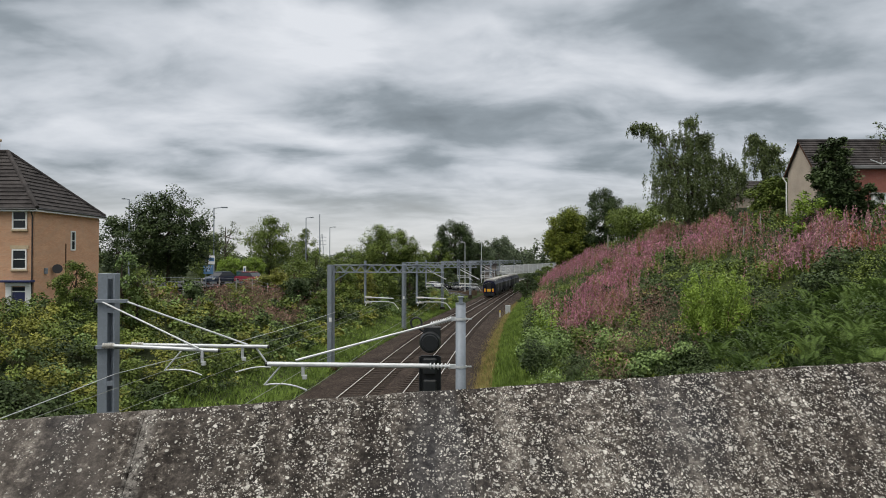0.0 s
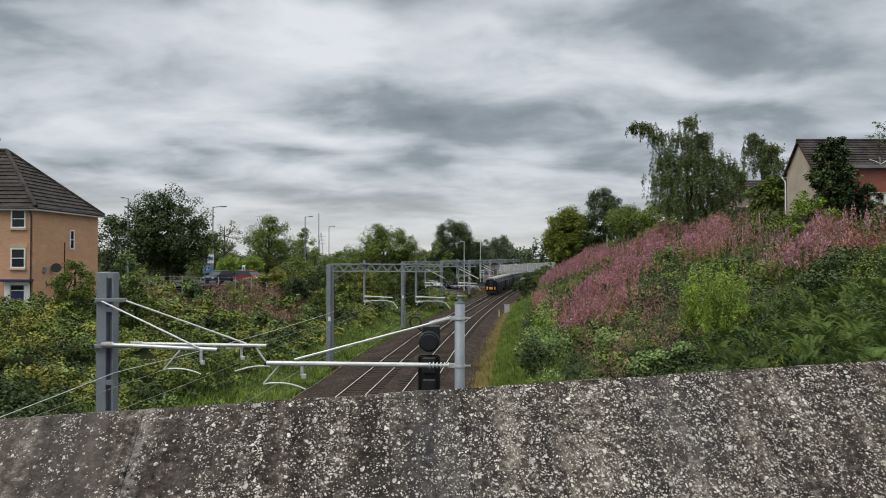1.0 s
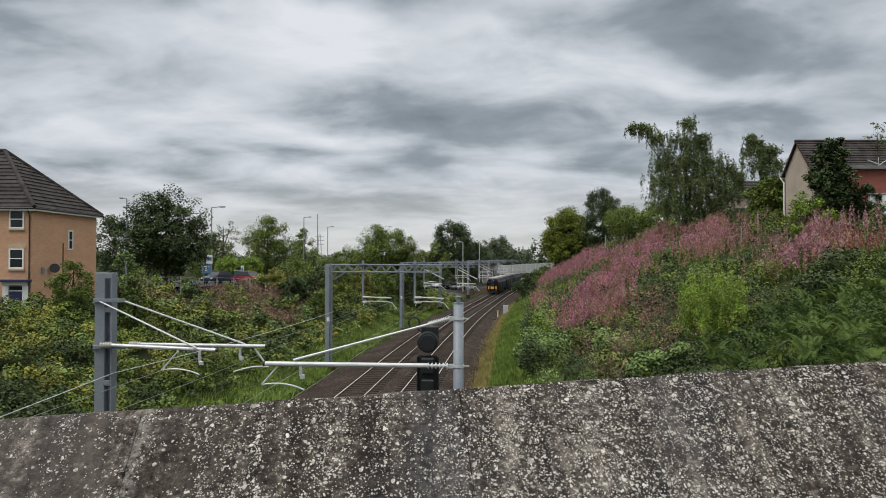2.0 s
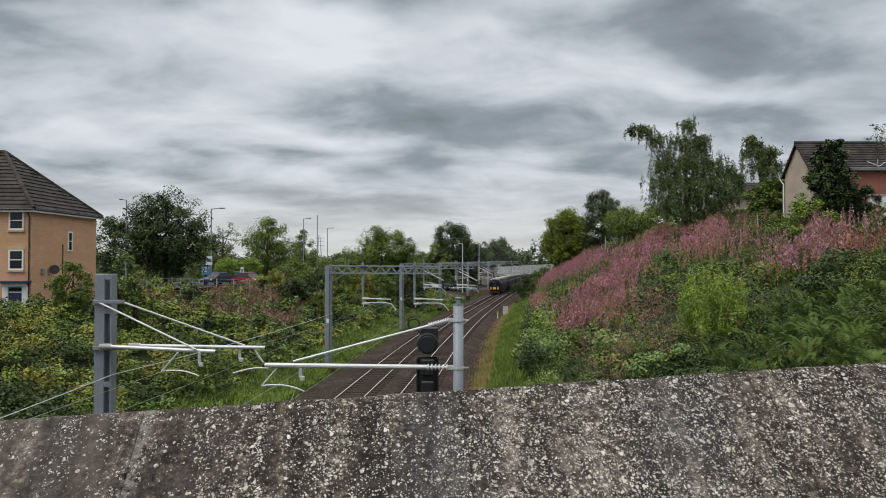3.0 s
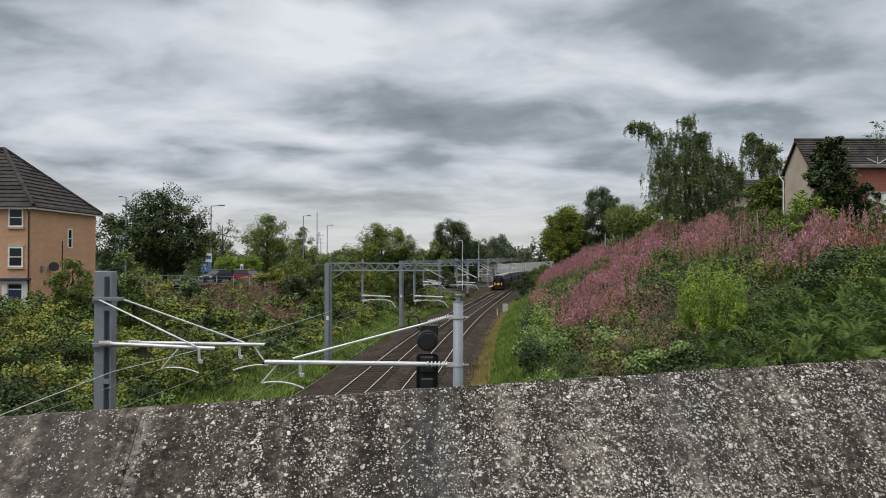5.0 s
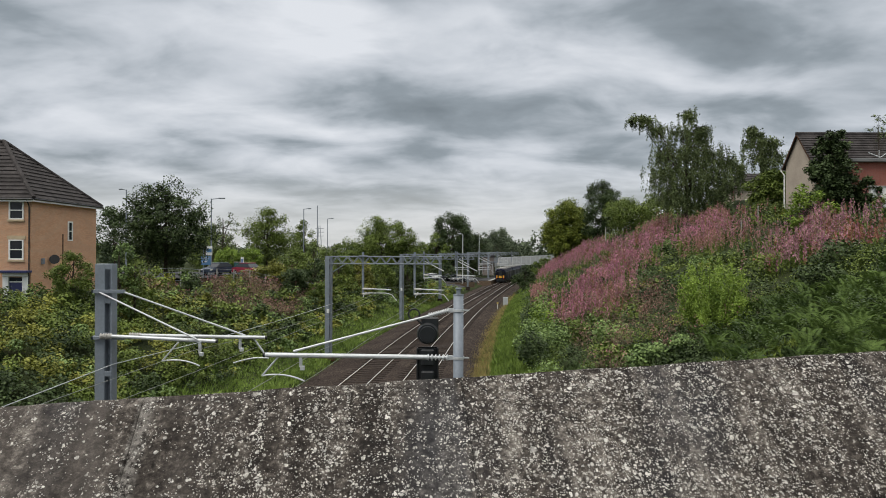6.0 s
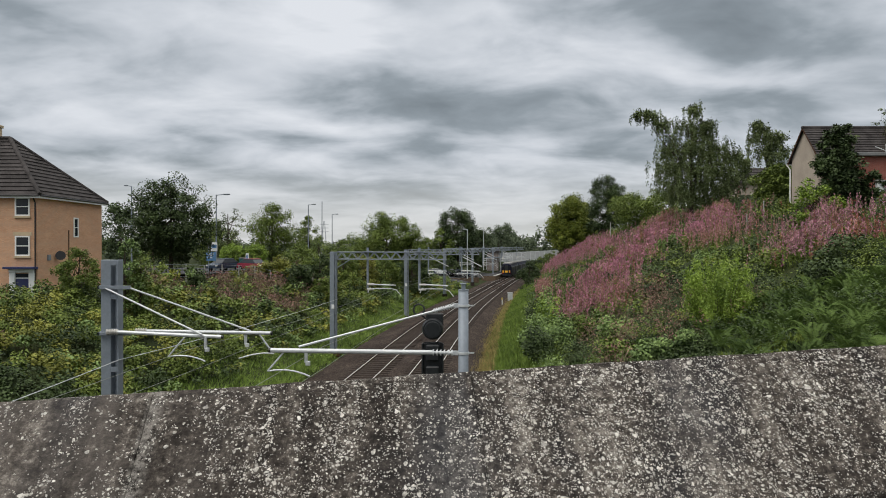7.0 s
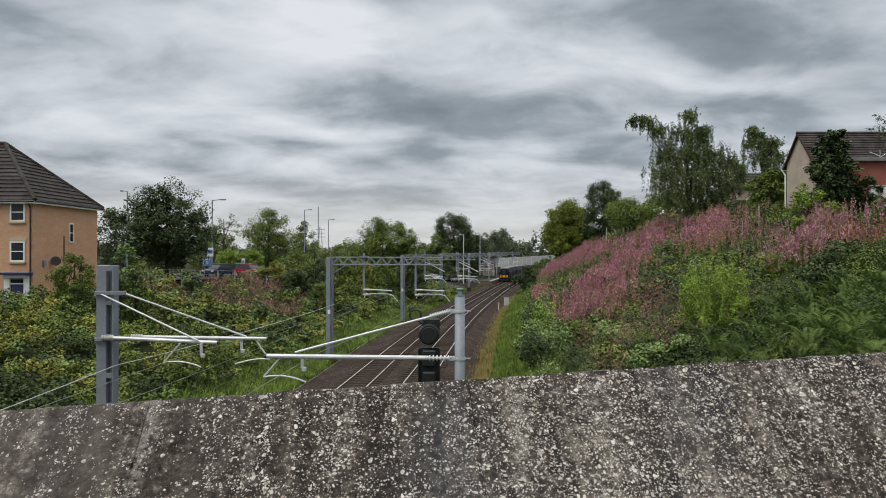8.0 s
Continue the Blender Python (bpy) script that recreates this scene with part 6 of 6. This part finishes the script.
def right_bank(bank):
    for o, y, ro, ry, dens, tone in FLOWER_PATCHES:
        for i in range(int(dens * math.pi * ro * ry)):
            u = rng.normal(size=2) * 0.55
            yy = y + u[1] * ry
            xx = mid(yy) + o + u[0] * ro
            clump = noise.noise(Vector((xx * 0.55, yy * 0.38, 8.0)))
            if xx - mid(yy) < (8.0 if yy < 60 else 9.2) or clump < -0.08 + 0.14 * rng.normal():
                continue
            kind = tone if rng.random() < 0.66 else ("dusky", "pink", "dusky", "rust", "mauve")[rng.integers(5)]
            willowherb(bank, xx, yy, kind, 1.55 + 1.3 * max(clump, -0.2))
    # leafy herbs and brambles between the flowers
    for i in range(1500):
        y = 17 + 130 * rng.random() ** 1.6
        o = rng.uniform(8.4, min(34, lerp(y, RIGHT_WIDE) + 6))
        x = mid(y) + o
        z = land(x, y)
        w = noise.noise(Vector((x * 0.45, y * 0.35, 4.0)))
        if y < 31 and o > 13.5 and rng.random() < 0.25:
            continue
        key = "dark" if w < 0.04 or y < 31 and o > 13.5 else "mid" if w < 0.22 else "pale" if o < 14 and w < 0.34 else "yellow" if w < 0.3 else "mid"
        near = y < 42
        r, hh = rng.uniform(0.5, 1.05), rng.uniform(0.5, 1.45) * (0.55 if o > 21 and 33 < y < 60 else 1.0)
        leaf = 0.10 if near else 0.19
        n = 330 if y < 32 else 230 if near else 80
        bank.add(key, blades(ball(n, (x, y, z + hh * 0.4), (r, r, hh * 0.6), 0.25), leaf * 1.15, leaf * 0.75, 0.0, heart=(x, y, z)))
    # taller leafy clumps by the verge and on the lower slope
    for o, y, r, h, key, n in ((8.6, 43, 1.3, 2.6, "pale", 1900), (9.8, 40, 1.3, 2.5, "pale", 1800), (8.9, 39, 1.2, 2.3, "dark", 1500), (11.2, 42, 1.1, 2.3, "mid", 1300), (9.4, 47, 0.9, 3.8, "lime", 1100), (9.8, 52, 1.0, 4.0, "pale", 1100), (8.2, 46, 1.0, 2.0, "dark", 1000), (12.6, 36, 1.0, 1.7, "pale", 1200), (9.0, 55, 1.1, 3.0, "dark", 1000),
                               (13.4, 30.5, 1.2, 1.3, "pale", 1700), (14.6, 29.5, 1.1, 1.2, "pale", 1500), (12.4, 33, 1.0, 1.2, "mid", 1000), (18.3, 52, 1.8, 2.2, "dark", 1500), (19.0, 46, 1.6, 1.8, "dark", 1300), (16.5, 60, 1.4, 2.2, "dark", 1000), (21.5, 32, 1.4, 1.6, "dark", 1400), (23.6, 34, 1.4, 1.6, "dark", 1400)):
        x = mid(y) + o
        if o > 11.5 and y > 44:
            h *= 0.85
        c = (x, y, land(x, y) + h * 0.45)
        for k in range(7):
            q = ball(1, c, (r * 0.8, r * 0.8, h * 0.42), 0.3)[0]
            bank.add(key, blades(ball(n // 7, q, (r * 0.5, r * 0.5, h * 0.28), 0.2), 0.16, 0.12, 0.35, heart=q))
    for i in range(46):
        y = rng.uniform(40, 92)
        o = rng.uniform(11.5, 33)
        x = mid(y) + o
        r, h = rng.uniform(0.5, 1.2), rng.uniform(1.3, 2.0)
        key = ("mid", "dark", "mid", "pale", "mid")[rng.integers(5)]
        c = (x, y, land(x, y) + h * 0.4)
        for k in range(5):
            q = ball(1, c, (r * 0.8, r * 0.8, h * 0.42), 0.3)[0]
            bank.add(key, blades(ball(150, q, (r * 0.5, r * 0.5, h * 0.28), 0.2), 0.17, 0.12, 0.2, heart=q - np.array((0, 0, 0.3))))
    # dry stalks between the leafy clumps
    for i in range(110):
        y = rng.uniform(30, 56)
        o = rng.uniform(11.0, 18.5)
        x = mid(y) + o
        c = np.array((x, y, land(x, y) + 0.45))
        bank.add("brown", blades(ball(70, c, (0.6, 0.6, 0.6), 0.1), 0.26, 0.04, -1.2))
        bank.add("dusky", blades(ball(22, c + np.array((0, 0, 0.7)), (0.6, 0.6, 0.4), 0.1), 0.10, 0.05, -0.8))
    # low herbs that cover the soil of the near slope
    n = 30000
    y = 17.5 + 18 * rng.random(n)
    x = np.array([mid(v) for v in y]) + 9.0 + 16 * rng.random(n)
    p = np.stack([x, y, ground_at(x, y)], 1)
    patch = np.array([noise.noise(Vector((a * 0.8, b * 0.8, 2.0))) for a, b in zip(x, y)])
    bank.add("dark", blades(p[patch < 0.05], 0.34, 0.10, 0, np.array((0, 0, 1.2)), 0.8))
    bank.add("mid", blades(p[patch >= 0.05], 0.34, 0.08, 0, np.array((0, 0, 1.2)), 0.8))
    # feathery lime bush
    x, y = mid(31.5) + 16.5, 31.5
    t = thing("broom_bush", pose(x, y, land(x, y)), "feathery lime-green bush among the bank's herbs", "bush")
    lots, bm = [], B()
    for i in range(170):
        a = rng.uniform(0, math.tau)
        r = 2.3 * math.sqrt(rng.random()) * (0.8 + 0.4 * noise.noise(Vector((math.cos(a) * 2, math.sin(a) * 2, 4.0))))
        h = (3.3 - 0.45 * r) * rng.uniform(0.35, 1.2)
        tip = np.array((r * math.cos(a), r * math.sin(a), h))
        foot = tip * np.array((0.35, 0.35, 0.0))
        k = rng.uniform(0.2, 1.0, (120, 1))
        p = foot + (tip - foot) * k + rng.normal(size=(120, 3)) * 0.13 * (1.15 - 0.75 * k)
        lots.append(blades(p, 0.15, 0.045, -0.9))
        if i % 5 == 0:
            tube(bm, foot, tip * np.array((0.9, 0.9, 0.85)), 0.02, 0.008, 4)
    part("stems", bm, BARK, t)
    raw_mesh("foliage", np.concatenate(lots), 4, LEAF_BROOM, t)
    # bracken on the lower slope
    for i in range(150):
        y = rng.uniform(18.5, 31)
        o = rng.uniform(15.0, 24) if i % 3 else rng.uniform(17.5, 22.5)
        x = mid(y) + o
        z = land(x, y)
        for j in range(7):
            a = rng.uniform(0, math.tau)
            L = rng.uniform(0.8, 1.25)
            s = np.linspace(0.12, 1.0, 19)[:, None]
            dirn = np.array((math.cos(a), math.sin(a), 0.0))
            rach = np.array((x, y, z + 0.25)) + dirn * L * (0.30 * s + 0.32 * s * s) + np.array((0, 0, 1.0)) * L * (1.45 * s - 0.72 * s * s)
            side = np.array((-dirn[1], dirn[0], 0.0))
            wl = 0.30 * L * (1.04 - s) ** 0.8 + 0.015
            fwd = dirn * 0.07
            for sg in (-1, 1):
                tipq = rach + side * sg * wl + fwd + np.array((0, 0, 0.22)) * wl
                mm = (rach + tipq) / 2
                lift = np.array((0, 0, 0.015)) + dirn * 0.006
                q = np.stack([rach, mm + lift, tipq, mm - lift], 1)
                bank.add("fern", q)
    # verge: seeding grass beside the ballast, fresh grass behind it
    n = 26000
    y = 26 + 110 * rng.random(n) ** 1.5
    x = np.array([mid(v) for v in y]) + 4.25 + 1.6 * rng.random(n)
    bank.add("dry", blades(np.stack([x, y, ground_at(x, y)], 1), 0.62, 0.035, 0, np.array((0, 0, 1.8)), 0.45))
    n = 44000
    y = 26 + 130 * rng.random(n) ** 1.4
    x = np.array([mid(v) for v in y]) + 5.1 + 4.6 * rng.random(n)
    bank.add("grass", blades(np.stack([x, y, ground_at(x, y)], 1), 0.48, 0.06, 0, np.array((0, 0, 1.5)), 0.6))


def plants():
    trees()
    bank = Bank()
    left_bank(bank)
    right_bank(bank)
    bank.build({
        "dark": ("dark_scrub", LEAF_DARK, "dark green brambles and nettles on the banks", "scrub"),
        "mid": ("green_scrub", LEAF_MID, "tangled green scrub covering the banks", "scrub"),
        "pale": ("pale_scrub", LEAF_PALE, "pale green leafy raspberry and elder growth", "scrub"),
        "lime": ("lime_scrub", LEAF_LIME, "bright green leafy saplings above the verge", "scrub"),
        "yellow": ("yellow_scrub", LEAF_YELLOW, "yellow-green bramble growth on the banks", "scrub"),
        "brown": ("dry_herbage", LEAF_BROWN, "dry brown seeded herbage along the bank top", "herbage"),
        "dusky": ("faded_willowherb", DUSKY, "faded dusky pink willowherb spikes on the banks", "flowers"),
        "pink": ("willowherb", PINK, "pink rosebay willowherb flower spikes on the bank", "flowers"),
        "mauve": ("mauve_willowherb", MAUVE, "mauve willowherb flower spikes on the upper bank", "flowers"),
        "rust": ("red_dock", RUST, "rust red seeding dock on the upper bank", "herbage"),
        "white": ("white_seed_heads", PALE_STEM, "white fluffy seed heads among the willowherb", "flowers"),
        "herb": ("willowherb_stems", LEAF_MID, "green stems and leaves of willowherb", "herbage"),
        "fern": ("bracken", LEAF_FERN, "green bracken fronds on the lower bank", "bracken"),
        "grass": ("rough_grass", GRASS, "rough green grass beside the ballast", "grass"),
        "dry": ("seeding_grass", DRY_GRASS, "tall yellow seeding grass along the ballast edge", "grass"),
    })


LEAF_FERN = leaf_material("bracken_green", (0.016, 0.036, 0.010), (0.086, 0.138, 0.034), (0.24, 0.30, 0.12))
plants()


# ---- what moves ----
def motions():
    times = [0.5 * i for i in range(17)]
    for k, car in enumerate(CARRIAGES):
        rows = []
        for t in times:
            y = 149.0 + 6.2 * t - 0.2 * t * t + 10.1 + k * 20.35
            rows.append((t, Matrix.Translation(P(-1.7025, y, 0)) @ pose(0, 0, 0, 0, 0, -math.degrees(math.atan(heading(y))))))
        walk(car, rows)


motions()
